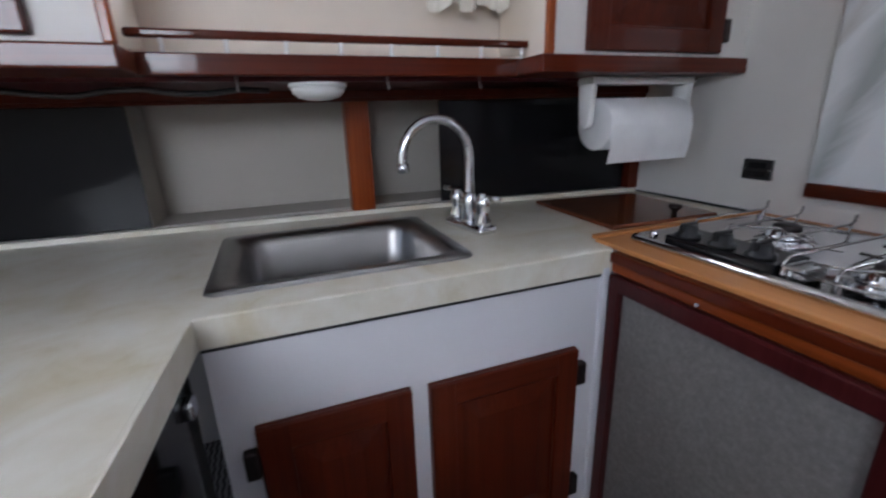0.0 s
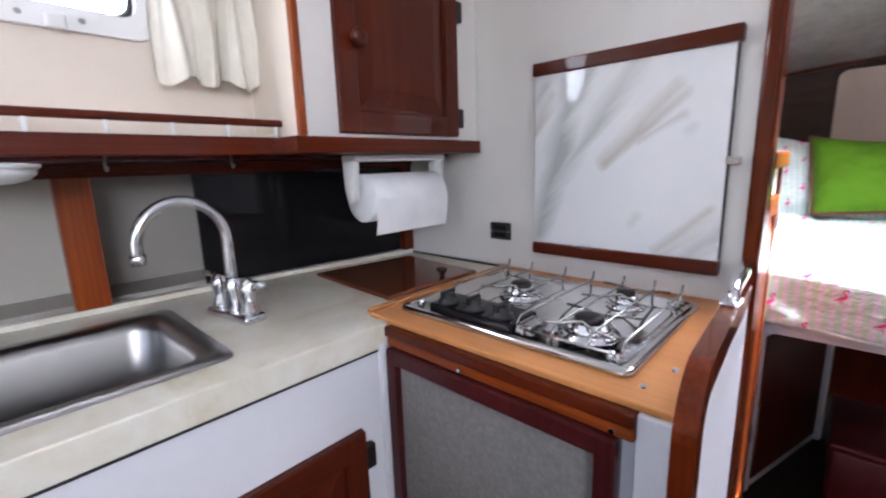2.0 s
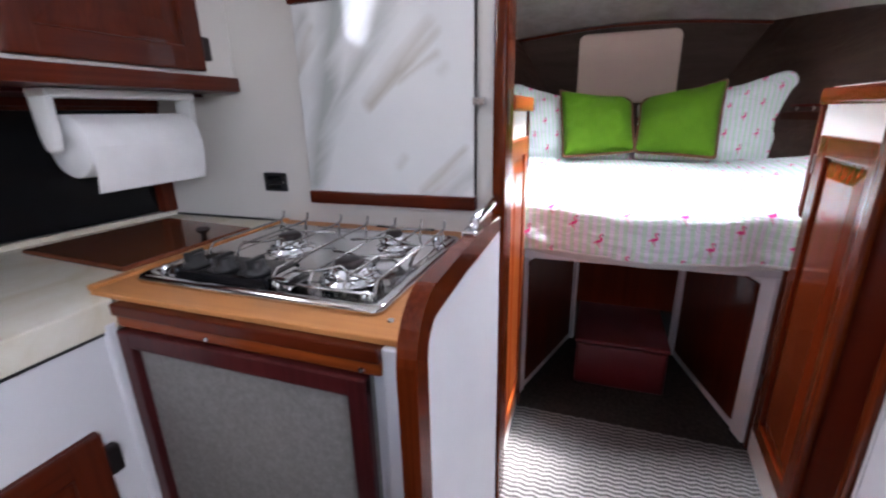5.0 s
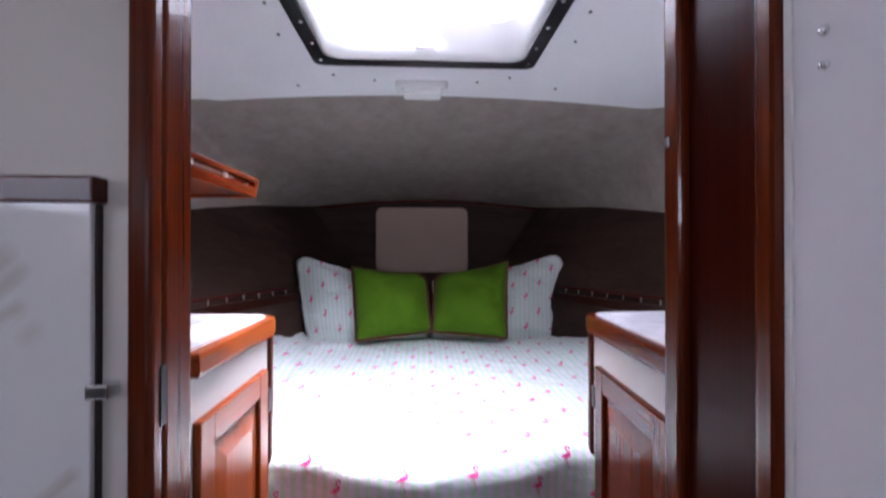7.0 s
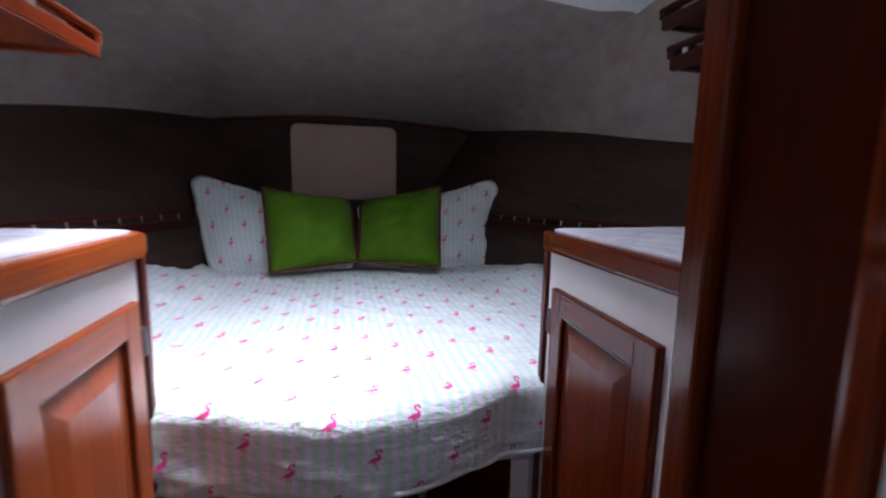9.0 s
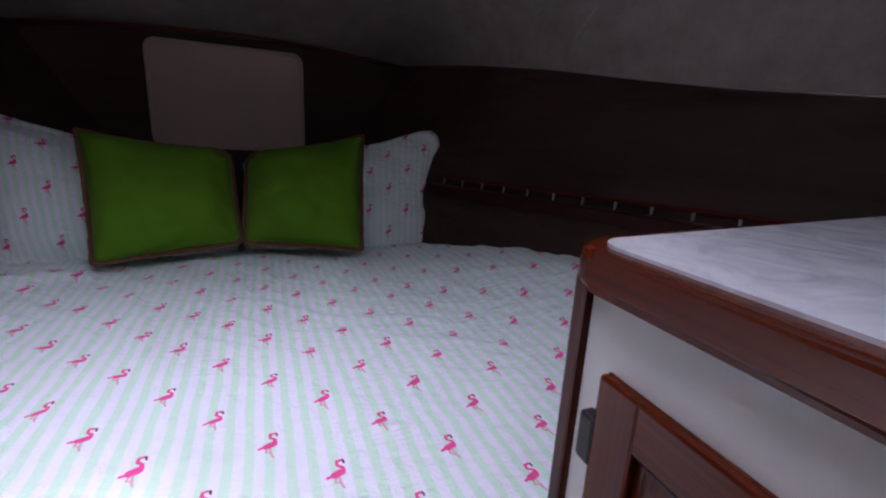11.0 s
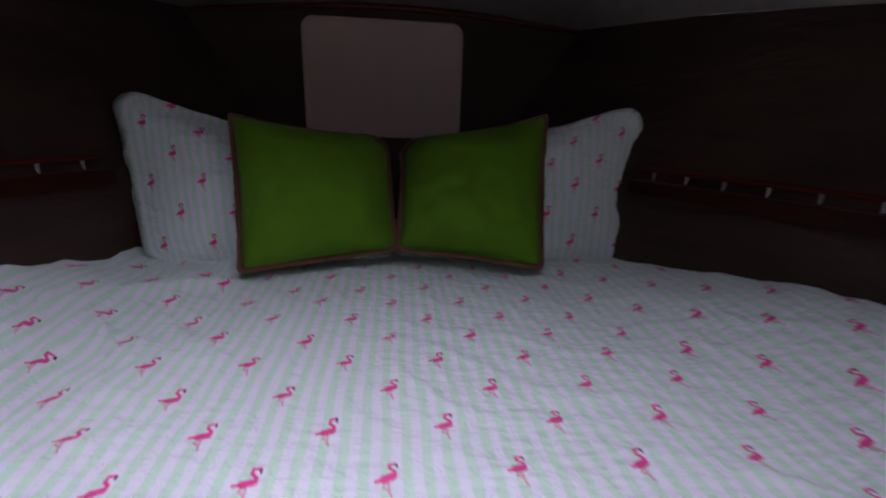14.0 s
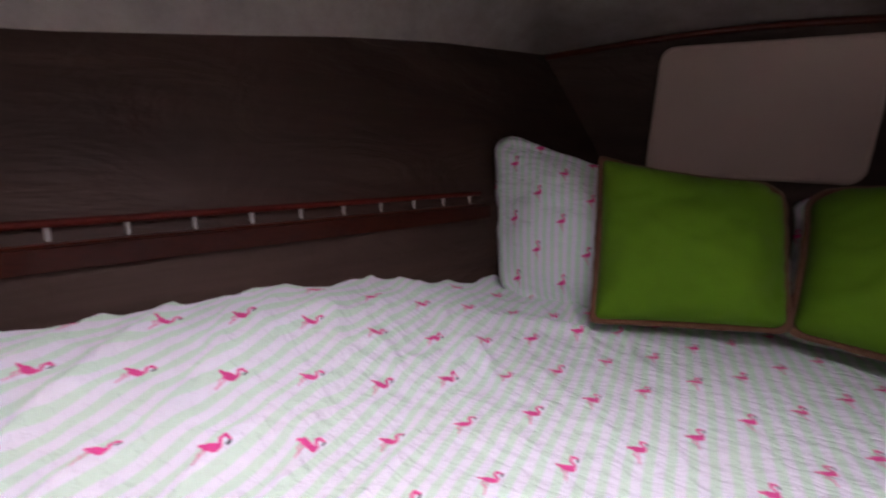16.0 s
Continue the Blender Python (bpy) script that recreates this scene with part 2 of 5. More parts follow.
def hull_panel():
    """Brown vinyl glued on the hull sides, with faint brushed grain and loose creases."""
    m = Mat("brown_hull_vinyl", 0.62)
    m.b.inputs["Specular IOR Level"].default_value = 0.22
    a = m.noise(m.scaled((1.5, 1.5, 9)), 1, 5, 0.6, 0.6)
    b = m.noise(m.scaled((3, 3, 80)), 1, 3, 0.6)
    fold = Ex(m.t, m.noise(m.scaled((3.2, 3.2, 7)), 1, 4, 0.5, 1.4))
    col = m.ramp(a, (0.3, (0.033, 0.0172, 0.0125)), (0.7, (0.064, 0.034, 0.0245)))
    m.color(m.mix(0.35, col, m.ramp(b, (0.35, (0.7, 0.68, 0.66)), (0.65, (1, 1, 1))), "MULTIPLY"))
    m.bump((fold * 1.0 + Ex(m.t, b) * 0.06).sock, 0.55, 0.035)
    return m.m


def speckled():
    m = Mat("grey_speckled_panel", 0.6)
    a = m.noise(m.scaled((1, 1, 1)), 85, 6, 0.75)
    b = m.noise(m.scaled((1, 1, 1)), 5, 4)
    col = m.ramp(a, (0.32, (0.165, 0.15, 0.138)), (0.5, (0.205, 0.19, 0.178)), (0.68, (0.25, 0.235, 0.222)))
    m.color(m.mix(0.4, col, m.ramp(b, (0.3, (0.8, 0.78, 0.76)), (0.7, (1, 1, 1))), "MULTIPLY"))
    m.bump(a, 0.3, 0.001)
    return m.m


def cloth(name, c, rough=0.9, weave=420, bumpy=0.3, sheen=0.15):
    m = Mat(name, rough)
    b = m.noise(m.scaled((1, 1, 1)), weave, 2)
    a = m.noise(m.scaled((1, 1, 1)), 7, 4)
    m.color(m.ramp(a, (0.3, shade(c, 0.88)), (0.7, shade(c, 1.06))))
    m.bump(b, bumpy, 0.001)
    m.b.inputs["Sheen Weight"].default_value = sheen
    m.b.inputs["Specular IOR Level"].default_value = 0.2
    return m.m


def glass(name, rough=0.0, c=(1, 1, 1)):
    m = Mat(name, rough)
    m.b.inputs["Transmission Weight"].default_value = 1.0
    m.color(c)
    return m.m


def printed_cotton():
    """White and mint stripes with small pink printed marks, in metres of fabric."""
    m = Mat("striped_printed_cotton", 0.85)
    t = m.t
    sep = t.nodes.new("ShaderNodeSeparateXYZ")
    uv = t.nodes.new("ShaderNodeUVMap")
    uv.uv_map = "fabric"
    m.link(uv.outputs[0], sep.inputs[0])
    u, v = Ex(t, sep.outputs[0]), Ex(t, sep.outputs[1])
    wob = Ex(t, m.noise(m.scaled((1, 1, 1)), 6, 2)) - 0.5
    PU, PV, SP = 0.163, 0.176, 0.02717
    drift = Ex(t, m.noise(m.scaled((1, 1, 1)), 2.2, 3)) - 0.5
    s = (u + wob * 0.006 + drift * 0.03) / SP
    tri = (s - s.op("FLOOR") - 0.5).op("ABSOLUTE")
    stripe = ((tri - 0.26) * 12.0 + 0.5).op("MULTIPLY", 1.0, clamp=True)
    # one mark a cell, in rows set off by half a cell
    c = v / (PV / 2)
    row = (c + 0.5).op("FLOOR")
    a = u / PU + (row * 0.5 - (row * 0.5).op("FLOOR"))
    col_no = (a + 0.5).op("FLOOR")
    jit = (col_no * 12.9 + row * 4.7).op("SINE")
    x = ((a - col_no) * -PU + jit * 0.003 - 0.004) * 1.07
    y = ((c - row) * (PV / 2) + 0.018) * 1.07

    def seg(ax, ay, bx, by, r):
        dx, dy = bx - ax, by - ay
        px, py = x - ax, y - ay
        h = ((px * dx + py * dy) / (dx * dx + dy * dy)).op("MULTIPLY", 1.0, clamp=True)
        qx, qy = px - h * dx, py - h * dy
        return (qx * qx + qy * qy).op("SQRT") - r

    def union(*parts):
        d = parts[0]
        for q in parts[1:]:
            d = d.op("MINIMUM", q)
        return (d * -1300.0 + 0.5).op("MULTIPLY", 1.0, clamp=True)
    body = union(seg(-0.004, 0.0, 0.0055, 0.0035, 0.0062), seg(-0.0145, -0.003, -0.005, 0.0005, 0.0026),
                 seg(0.0095, 0.004, 0.0085, 0.012, 0.0027), seg(0.0085, 0.012, 0.0015, 0.018, 0.0024), seg(0.0015, 0.018, 0.002, 0.0255, 0.0023),
                 seg(0.002, 0.0255, 0.0095, 0.0265, 0.0025))
    legs = union(seg(0.001, -0.005, 0.0015, -0.017, 0.0015), seg(0.0015, -0.017, 0.0055, -0.029, 0.0015), seg(-0.003, -0.004, -0.0055, -0.013, 0.0015), seg(-0.0055, -0.013, 0.003, -0.0165, 0.0014))
    beak = union(seg(0.0112, 0.0255, 0.0118, 0.0205, 0.0017))
    tone = m.noise(m.scaled((1, 1, 1)), 40, 3)
    col = m.mix(stripe.sock, (0.80, 0.78, 0.85), (0.61, 0.78, 0.65))
    col = m.mix(0.25, col, m.ramp(tone, (0.3, (0.9, 0.9, 0.9)), (0.7, (1, 1, 1))), "MULTIPLY")
    col = m.mix((legs * 0.75).sock, col, (0.78, 0.16, 0.36))
    col = m.mix(body.sock, col, (0.78, 0.055, 0.28))
    col = m.mix(beak.sock, col, (0.03, 0.015, 0.03))
    m.color(col)
    crinkle = m.noise(m.scaled((1, 1, 1)), 38, 4, 0.6, 0.6)
    quilted = Ex(t, m.noise(m.scaled((60, 18, 60)), 1.0, 3)) + Ex(t, crinkle) * 0.8
    m.bump(quilted.sock, 0.75, 0.009)
    m.b.inputs["Sheen Weight"].default_value = 0.1
    return m.m


M["laminate"], M["cablam"], M["marble"], M["carpet"] = laminate(), cabinet_laminate(), marble(), carpet()
M["lining"], M["hull"], M["speckled"], M["mat"] = lining(), hull_panel(), speckled(), dark_sheet()
M["green"] = cloth("lime_green_cotton", (0.080, 0.182, 0.005), sheen=0.02)
M["piping"] = cloth("tan_fringe", (0.14, 0.062, 0.034), weave=160, bumpy=0.7)
M["curtain"] = cloth("cream_curtain_cloth", (0.74, 0.70, 0.61), bumpy=0.15)
M["towel"] = cloth("white_paper", (0.82, 0.82, 0.83), weave=200)
M["quilt"] = printed_cotton()
M["ticking"] = cloth("mattress_ticking", (0.6, 0.6, 0.58))
M["burgundy"] = painted("burgundy_vinyl", (0.11, 0.008, 0.012), 0.4, 140, 0.2)
M["glass"] = glass("clear_glass")


def sky_glow(name, strength):
    m = Mat(name, 1.0)
    m.color((0, 0, 0))
    m.b.inputs["Emission Color"].default_value = (0.95, 0.98, 1.0, 1)
    m.b.inputs["Emission Strength"].default_value = strength
    return m.m


M["sky"] = sky_glow("bright_sky", 6.0)
# emission for the berth port's pane, standing in for sky behind glass
M["glow_pane"] = sky_glow("glowing_port_pane", 2.2)
M["hatchpanel"] = painted("hatch_cover_beige", (0.52, 0.375, 0.31), 0.5, 60, 0.05)


# ---- builders ----
def finish(name, bm, material, parent=None, label="", smooth=False):
    me = bpy.data.meshes.new(name)
    bmesh.ops.recalc_face_normals(bm, faces=bm.faces)
    bm.to_mesh(me)
    bm.free()
    me.materials.append(M[material])
    if smooth:
        me.polygons.foreach_set("use_smooth", [True] * len(me.polygons))
    ob = new(name, me)
    if parent:
        ob.parent = parent
        ob.matrix_parent_inverse = parent.matrix_basis.inverted()
    if label:
        ob["label"] = label
    return ob


def part(name, bm, material, parent, label="", smooth=False):
    return finish(name, bm, material, parent, label, smooth)


def thing(name, x, y, z, label, category, group=""):
    ob = new(name)
    ob.empty_display_size = 0.05
    ob.matrix_basis = Matrix.Translation((x, y, z))
    return tagged(ob, label, category, group)


def structure(name, bm, material, label="", category="", smooth=False):
    return tagged(finish(name, bm, material, None, label, smooth), label, category, "", "structure")


def add_box(bm, x0, x1, y0, y1, z0, z1, bevel=0.0, seg=2):
    r = bmesh.ops.create_cube(bm, size=1.0)
    vs = r["verts"]
    for v in vs:
        v.co = Vector(((x0 + x1) / 2 + v.co.x * (x1 - x0), (y0 + y1) / 2 + v.co.y * (y1 - y0), (z0 + z1) / 2 + v.co.z * (z1 - z0)))
    if bevel:
        es = list({e for v in vs for e in v.link_edges})
        bmesh.ops.bevel(bm, geom=es, offset=bevel, segments=seg, profile=0.5, affect="EDGES")
    return bm


def box(x0, x1, y0, y1, z0, z1, bevel=0.0, seg=2):
    return add_box(bmesh.new(), x0, x1, y0, y1, z0, z1, bevel, seg)


def add_tube(bm, pts, r, n=10, cap=True):
    """A round bar along a line of points; r is one radius or one a point."""
    pts = [Vector(p) for p in pts]
    rs = r if isinstance(r, (list, tuple)) else [r] * len(pts)
    rings, up = [], None
    for i, p in enumerate(pts):
        d = (pts[min(i + 1, len(pts) - 1)] - pts[max(i - 1, 0)]).normalized()
        if up is None:
            up = Vector((0, 0, 1)) if abs(d.z) < 0.9 else Vector((1, 0, 0))
        a = d.cross(up).normalized()
        b = a.cross(d).normalized()
        up = b
        rings.append([bm.verts.new(p + rs[i] * (math.cos(2 * math.pi * k / n) * a + math.sin(2 * math.pi * k / n) * b)) for k in range(n)])
    for q0, q1 in zip(rings, rings[1:]):
        for k in range(n):
            bm.faces.new((q0[k], q0[(k + 1) % n], q1[(k + 1) % n], q1[k]))
    if cap:
        bm.faces.new(rings[0])
        bm.faces.new(rings[-1])
    return bm


def tube(pts, r, n=10):
    return add_tube(bmesh.new(), pts, r, n)


def add_turned(bm, profile, base, axis="z", n=20):
    """A turned body: profile of (radius, height) from its base along an axis."""
    base = Vector(base)
    e = {"x": Vector((1, 0, 0)), "y": Vector((0, 1, 0)), "z": Vector((0, 0, 1)), "-x": Vector((-1, 0, 0)), "-y": Vector((0, -1, 0)), "-z": Vector((0, 0, -1))}[axis]
    a = e.orthogonal().normalized()
    b = e.cross(a)
    rings = []
    for r, h in profile:
        rings.append([bm.verts.new(base + e * h + max(r, 1e-4) * (math.cos(2 * math.pi * k / n) * a + math.sin(2 * math.pi * k / n) * b)) for k in range(n)])
    for q0, q1 in zip(rings, rings[1:]):
        for k in range(n):
            bm.faces.new((q0[k], q0[(k + 1) % n], q1[(k + 1) % n], q1[k]))
    bm.faces.new(rings[0])
    bm.faces.new(rings[-1])
    return bm


def turned(profile, base, axis="z", n=20):
    return add_turned(bmesh.new(), profile, base, axis, n)


def add_prism(bm, outline, axis, lo, hi, bevel=0.0):
    """A flat outline pushed along an axis; outline in the other two axes, in order."""
    def at(u, v, w):
        return {"x": (w, u, v), "y": (u, w, v), "z": (u, v, w)}[axis]
    a = [bm.verts.new(at(u, v, lo)) for u, v in outline]
    b = [bm.verts.new(at(u, v, hi)) for u, v in outline]
    n = len(outline)
    fs = [bm.faces.new(a), bm.faces.new(b[::-1])]
    for k in range(n):
        fs.append(bm.faces.new((a[k], a[(k + 1) % n], b[(k + 1) % n], b[k])))
    if bevel:
        es = list({e for f in fs[:2] for e in f.edges})
        bmesh.ops.bevel(bm, geom=es, offset=bevel, segments=2, profile=0.5, affect="EDGES")
    return bm


def prism(outline, axis, lo, hi, bevel=0.0):
    return add_prism(bmesh.new(), outline, axis, lo, hi, bevel)


def grid_mesh(f, nu, nv, bm=None):
    """A sheet from f(u, v), u and v from 0 to 1."""
    bm = bm or bmesh.new()
    vs = [[bm.verts.new(f(i / nu, j / nv)) for j in range(nv + 1)] for i in range(nu + 1)]
    for i in range(nu):
        for j in range(nv):
            bm.faces.new((vs[i][j], vs[i + 1][j], vs[i + 1][j + 1], vs[i][j + 1]))
    return bm


def smoothstep(a, b, x):
    t = max(0.0, min(1.0, (x - a) / (b - a)))
    return t * t * (3 - 2 * t)


def rounded(x0, x1, y0, y1, r, n=6):
    out = []
    for cx, cy, a0 in ((x1 - r, y1 - r, 0), (x0 + r, y1 - r, 90), (x0 + r, y0 + r, 180), (x1 - r, y0 + r, 270)):
        for k in range(n + 1):
            a = radians(a0 + 90 * k / n)
            out.append((cx + r * math.cos(a), cy + r * math.sin(a)))
    return out


# ---- large structure ----
def half_hull(x, z):
    """Half width of the flared hull side from the centreline."""
    return 0.78 + 0.37 * (3.1 - x) + (0.66 * (z - 1.23) if z > 1.17 else -0.04 + 0.22 * (z - 1.17))


def knuckle(x):
    """Height at which the dark hull side meets the soft lining."""
    pts = ((1.3, 1.46), (1.7, 1.49), (2.0, 1.515), (2.3, 1.55), (2.6, 1.60), (2.9, 1.655), (3.3, 1.712), (3.95, 1.772))
    return float(np.interp(x, [q[0] for q in pts], [q[1] for q in pts]))


def ceiling_z(x, y):
    return 2.085 + 0.14 * (2.46 - x) - 0.05 * ((y - CL) / 1.03) ** 2


def build_shell():
    structure("floor", box(-3.0, 4.2, -2.3, 2.3, FLOOR - 0.1, FLOOR), "carpet", "dark charcoal ribbed carpet on the cabin sole", "floor")
    # thin sheet, darker and plainer than the carpet, from the berth front forward
    structure("floor_under_berth", box(1.757, 2.9, -0.9, 0.3, FLOOR, FLOOR + 0.004), "mat", "dark brown sheet on the floor under the berth", "floor")
    # bulkhead between galley and berth, with the doorway
    bm = bmesh.new()
    add_box(bm, 1.265, 1.345, 0.105, 2.2, FLOOR, 2.45)
    add_box(bm, 1.20, 1.270, -2.2, -0.695, FLOOR, 2.45)
    add_box(bm, 1.265, 1.345, -0.695, 0.105, 2.056, 2.45)
    structure("wall_bulkhead", bm, "wallwhite", "off-white painted bulkhead with a doorway", "wall")
    # head compartment
    structure("wall_head_side", box(0.35, 1.098, -0.70, -0.65, FLOOR, 2.06), "white", "smooth white side wall of the head compartment", "wall")
    structure("wall_head_aft", box(0.30, 0.35, -1.9, -0.65, FLOOR, 2.06), "white", "white wall of the head compartment", "wall")
    # galley and saloon shell with window openings
    bm = bmesh.new()
    add_box(bm, -3.0, -0.12, 1.09, 1.15, 1.34, 2.1)
    add_box(bm, 0.43, 1.265, 1.09, 1.15, 1.34, 2.1)
    add_box(bm, -0.12, 0.43, 1.09, 1.15, 1.34, 1.575)
    add_box(bm, -0.12, 0.43, 1.09, 1.15, 1.87, 2.1)
    structure("wall_port", bm, "cream", "cream vinyl-covered port cabin side with a window opening", "wall")
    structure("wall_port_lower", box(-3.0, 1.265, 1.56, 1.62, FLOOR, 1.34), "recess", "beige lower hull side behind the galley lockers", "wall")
    structure("shelf_underside", box(-3.0, 1.265, 0.99, 1.72, 1.29, 1.338), "darkred", "underside of the galley shelf", "wall")
    # starboard window and companionway are unseen, added to let the fill light in
    bm = bmesh.new()
    add_box(bm, -3.0, -2.0, -1.96, -1.9, FLOOR, 2.1)
    add_box(bm, -0.4, 1.265, -1.96, -1.9, FLOOR, 2.1)
    add_box(bm, -2.0, -0.4, -1.96, -1.9, FLOOR, 1.58)
    add_box(bm, -2.0, -0.4, -1.96, -1.9, 2.0, 2.1)
    structure("wall_starboard", bm, "cream", "cream starboard saloon side with an unseen, added window opening", "wall")
    bm = bmesh.new()
    add_box(bm, -2.72, -2.66, -1.9, -1.25, FLOOR, 2.1)
    add_box(bm, -2.72, -2.66, 0.25, 1.7, FLOOR, 2.1)
    add_box(bm, -2.72, -2.66, -1.25, 0.25, FLOOR, 0.9)
    structure("wall_aft", bm, "cream", "cream aft bulkhead with an unseen, added companionway opening", "wall")
    structure("ceiling_saloon", box(-2.8, 1.265, -1.96, 1.72, 2.06, 2.12), "ceiling", "white saloon headliner", "ceiling")


build_shell()


def build_backdrop():
    structure("backdrop_forward", box(6.0, 6.05, -5, 5, 2.3, 7.0), "sky", "bright overcast sky seen through the hatch", "sky")
    structure("backdrop_port", box(-4, 5, 6.0, 6.05, 0.5, 6.0), "sky", "bright overcast sky seen through the port window", "sky")
    structure("backdrop_starboard", box(-4, 5, -6.05, -6.0, 1.5, 6.0), "sky", "glowing sky panel outside the unseen, added starboard window", "sky")


build_backdrop()

SKY = (1.56, 2.215, -0.675, 0.085)


def build_cabin_lining():
    # white headliner with the hatch opening
    x0, x1, y0, y1 = 1.345, 2.46, CL - 1.2, CL + 1.2
    a0, a1, b0, b1 = SKY
    bm = bmesh.new()
    xs = [x0, a0, a1, x1]
    def front(y):
        return 2.46 - 0.02 * ((y - CL) / 1.0) ** 2
    ys = [y0 + (y1 - y0) * k / 24 for k in range(25)]
    ys = sorted(set(ys + [b0, b1]))
    def strip(xa, xb, ylist):
        for p, q in zip(ylist, ylist[1:]):
            for lift in (0.0, 0.03):
                vs = [bm.verts.new((x, y, ceiling_z(x, y) + lift)) for x, y in ((xa, p), (xb, p), (xb, q), (xa, q))]
                bm.faces.new(vs)
    strip(x0, a0, ys)
    strip(a1, x1, ys)
    strip(a0, a1, [y for y in ys if y <= b0])
    strip(a0, a1, [y for y in ys if y >= b1])
    bmesh.ops.remove_doubles(bm, verts=bm.verts, dist=0.0005)
    structure("ceiling_berth", bm, "ceiling", "white painted berth headliner", "ceiling")
    # soft lining from the headliner to the hull knuckle
    def low(s):
        if s < 0.4:
            x = 1.345 + (3.9 - 1.345) * s / 0.4
            return Vector((x, CL + half_hull(x, knuckle(x)), knuckle(x)))
        if s > 0.6:
            p = low(1 - s)
            return Vector((p.x, 2 * CL - p.y, p.z))
        u = (s - 0.4) / 0.2
        w = half_hull(3.9, knuckle(3.9))
        return Vector((3.9, CL + w - 2 * w * u, knuckle(3.9) + 0.055 * math.sin(math.pi * u)))
    def high(s):
        if s < 0.32:
            x = 1.345 + (2.40 - 1.345) * s / 0.32
            return Vector((x, CL + 1.06, ceiling_z(x, CL + 1.06) + 0.004))
        if s > 0.68:
            p = high(1 - s)
            return Vector((p.x, 2 * CL - p.y, p.z))
        u = (s - 0.32) / 0.36
        y = CL + 1.06 - 2.12 * u
        return Vector((2.40 + 0.06 * math.sin(math.pi * u) ** 0.4, y, ceiling_z(2.45, y) + 0.004))
    def f(u, v):
        p = low(u).lerp(high(u), v)
        bulge = math.sin(math.pi * v)
        return p + Vector((0, 0, 0.03 * bulge)) + Vector((0, 0, 0.004 * noise.noise(p * 3)))
    structure("lining_slope", grid_mesh(f, 80, 10), "lining", "soft grey-brown vinyl lining sloping over the berth", "wall", True)
    seam = [f(0.757, 0.03 + 0.95 * k / 24) - Vector((0, 0, 0.001)) for k in range(25)]
    structure("trim_lining_seam", tube(seam, 0.0028, 6), "lining", "thin sewn seam in the grey-brown lining", "seam", True)
    # flared hull sides and the bow panel
    for side, nm in ((1, "wall_hull_port"), (-1, "wall_hull_starboard")):
        def g(u, v):
            x = 1.345 + (3.9 - 1.345) * u
            z = 0.2 + (knuckle(x) + 0.01 - 0.2) * v
            return Vector((x, CL + side * half_hull(x, max(z, 0.75)), z))
        structure(nm, grid_mesh(g, 24, 30), "hull", "dark brown panelled flared hull side", "wall")
    def h(u, v):
        z = 0.2 + (knuckle(3.9) + 0.06 - 0.2) * v
        w = half_hull(3.9, z) + 0.02
        return Vector((3.895, CL - w + 2 * w * u, z))
    structure("wall_bow", grid_mesh(h, 6, 8), "hull", "dark brown panel across the bow", "wall")
    # wooden bead along the knuckle
    pts = [low(0.4 + 0.2 * k / 20) + Vector((0, 0, -0.014)) for k in range(21)]
    pts = [p + (Vector((2.4, CL, p.z)) - p).normalized() * 0.012 for p in pts]
    structure("trim_bow", tube(pts, 0.012, 8), "mahogany_y", "thin dark wood bead over the bow panel", "trim", True)


build_cabin_lining()


def panel_door(parent, axis, face, lo, hi, z0, z1, grain, out, knob=None, hinge=None, arch=0.0):
    """A framed raised-panel locker door; out: +1 or -1, the way it faces along its axis."""
    def b(u0, u1, w0, w1, za, zb, bev):
        d0, d1 = sorted((face + out * w0, face + out * w1))
        return box(d0, d1, u0, u1, za, zb, bev) if axis == "x" else box(u0, u1, d0, d1, za, zb, bev)
    st = 0.055
    door = part("door", b(lo, hi, 0.0, 0.010, z0, z1, 0.002), grain, parent)
    v, h = grain, grain.replace("_z", "_" + ("y" if axis == "x" else "x"))
    part("stile", b(lo, lo + st, 0.008, 0.020, z0, z1, 0.004), v, door)
    part("stile", b(hi - st, hi, 0.008, 0.020, z0, z1, 0.004), v, door)
    part("rail", b(lo + st - 0.004, hi - st + 0.004, 0.008, 0.0195, z0, z0 + st, 0.004), h, door)
    part("rail", b(lo + st - 0.004, hi - st + 0.004, 0.008, 0.0195, z1 - st, z1, 0.004), h, door)
    # raised field with sloping margins
    bm = bmesh.new()
    m, s2 = 0.008, 0.04
    ring = []
    for ins, w in ((m, 0.010), (m + s2, 0.019)):
        q = [(lo + st + ins, z0 + st + ins), (hi - st - ins, z0 + st + ins), (hi - st - ins, z1 - st - ins), (lo + st + ins, z1 - st - ins)]
        ring.append([bm.verts.new((face + out * w, u, zz) if axis == "x" else (u, face + out * w, zz)) for u, zz in q])
    for k in range(4):
        bm.faces.new((ring[0][k], ring[0][(k + 1) % 4], ring[1][(k + 1) % 4], ring[1][k]))
    bm.faces.new(ring[1])
    part("raised_panel", bm, v, door)
    for zh in hinge[1:] if hinge else ():
        u = hinge[0]
        part("hinge", b(u - 0.012, u + 0.012, 0.002, 0.022, zh - 0.028, zh + 0.028, 0.004), "iron", door, "black iron hinge")
    if knob:
        u, zk = knob
        ax = ("x" if out > 0 else "-x") if axis == "x" else ("y" if out > 0 else "-y")
        at = (face + out * 0.018, u, zk) if axis == "x" else (u, face + out * 0.018, zk)
        part("knob", turned([(0.009, 0), (0.009, 0.012), (0.02, 0.018), (0.023, 0.026), (0.018, 0.034), (0.005, 0.037)], at, ax, 16), grain, door, "round turned wooden knob", True)
    return door


# ---- galley ----
CT = 0.925


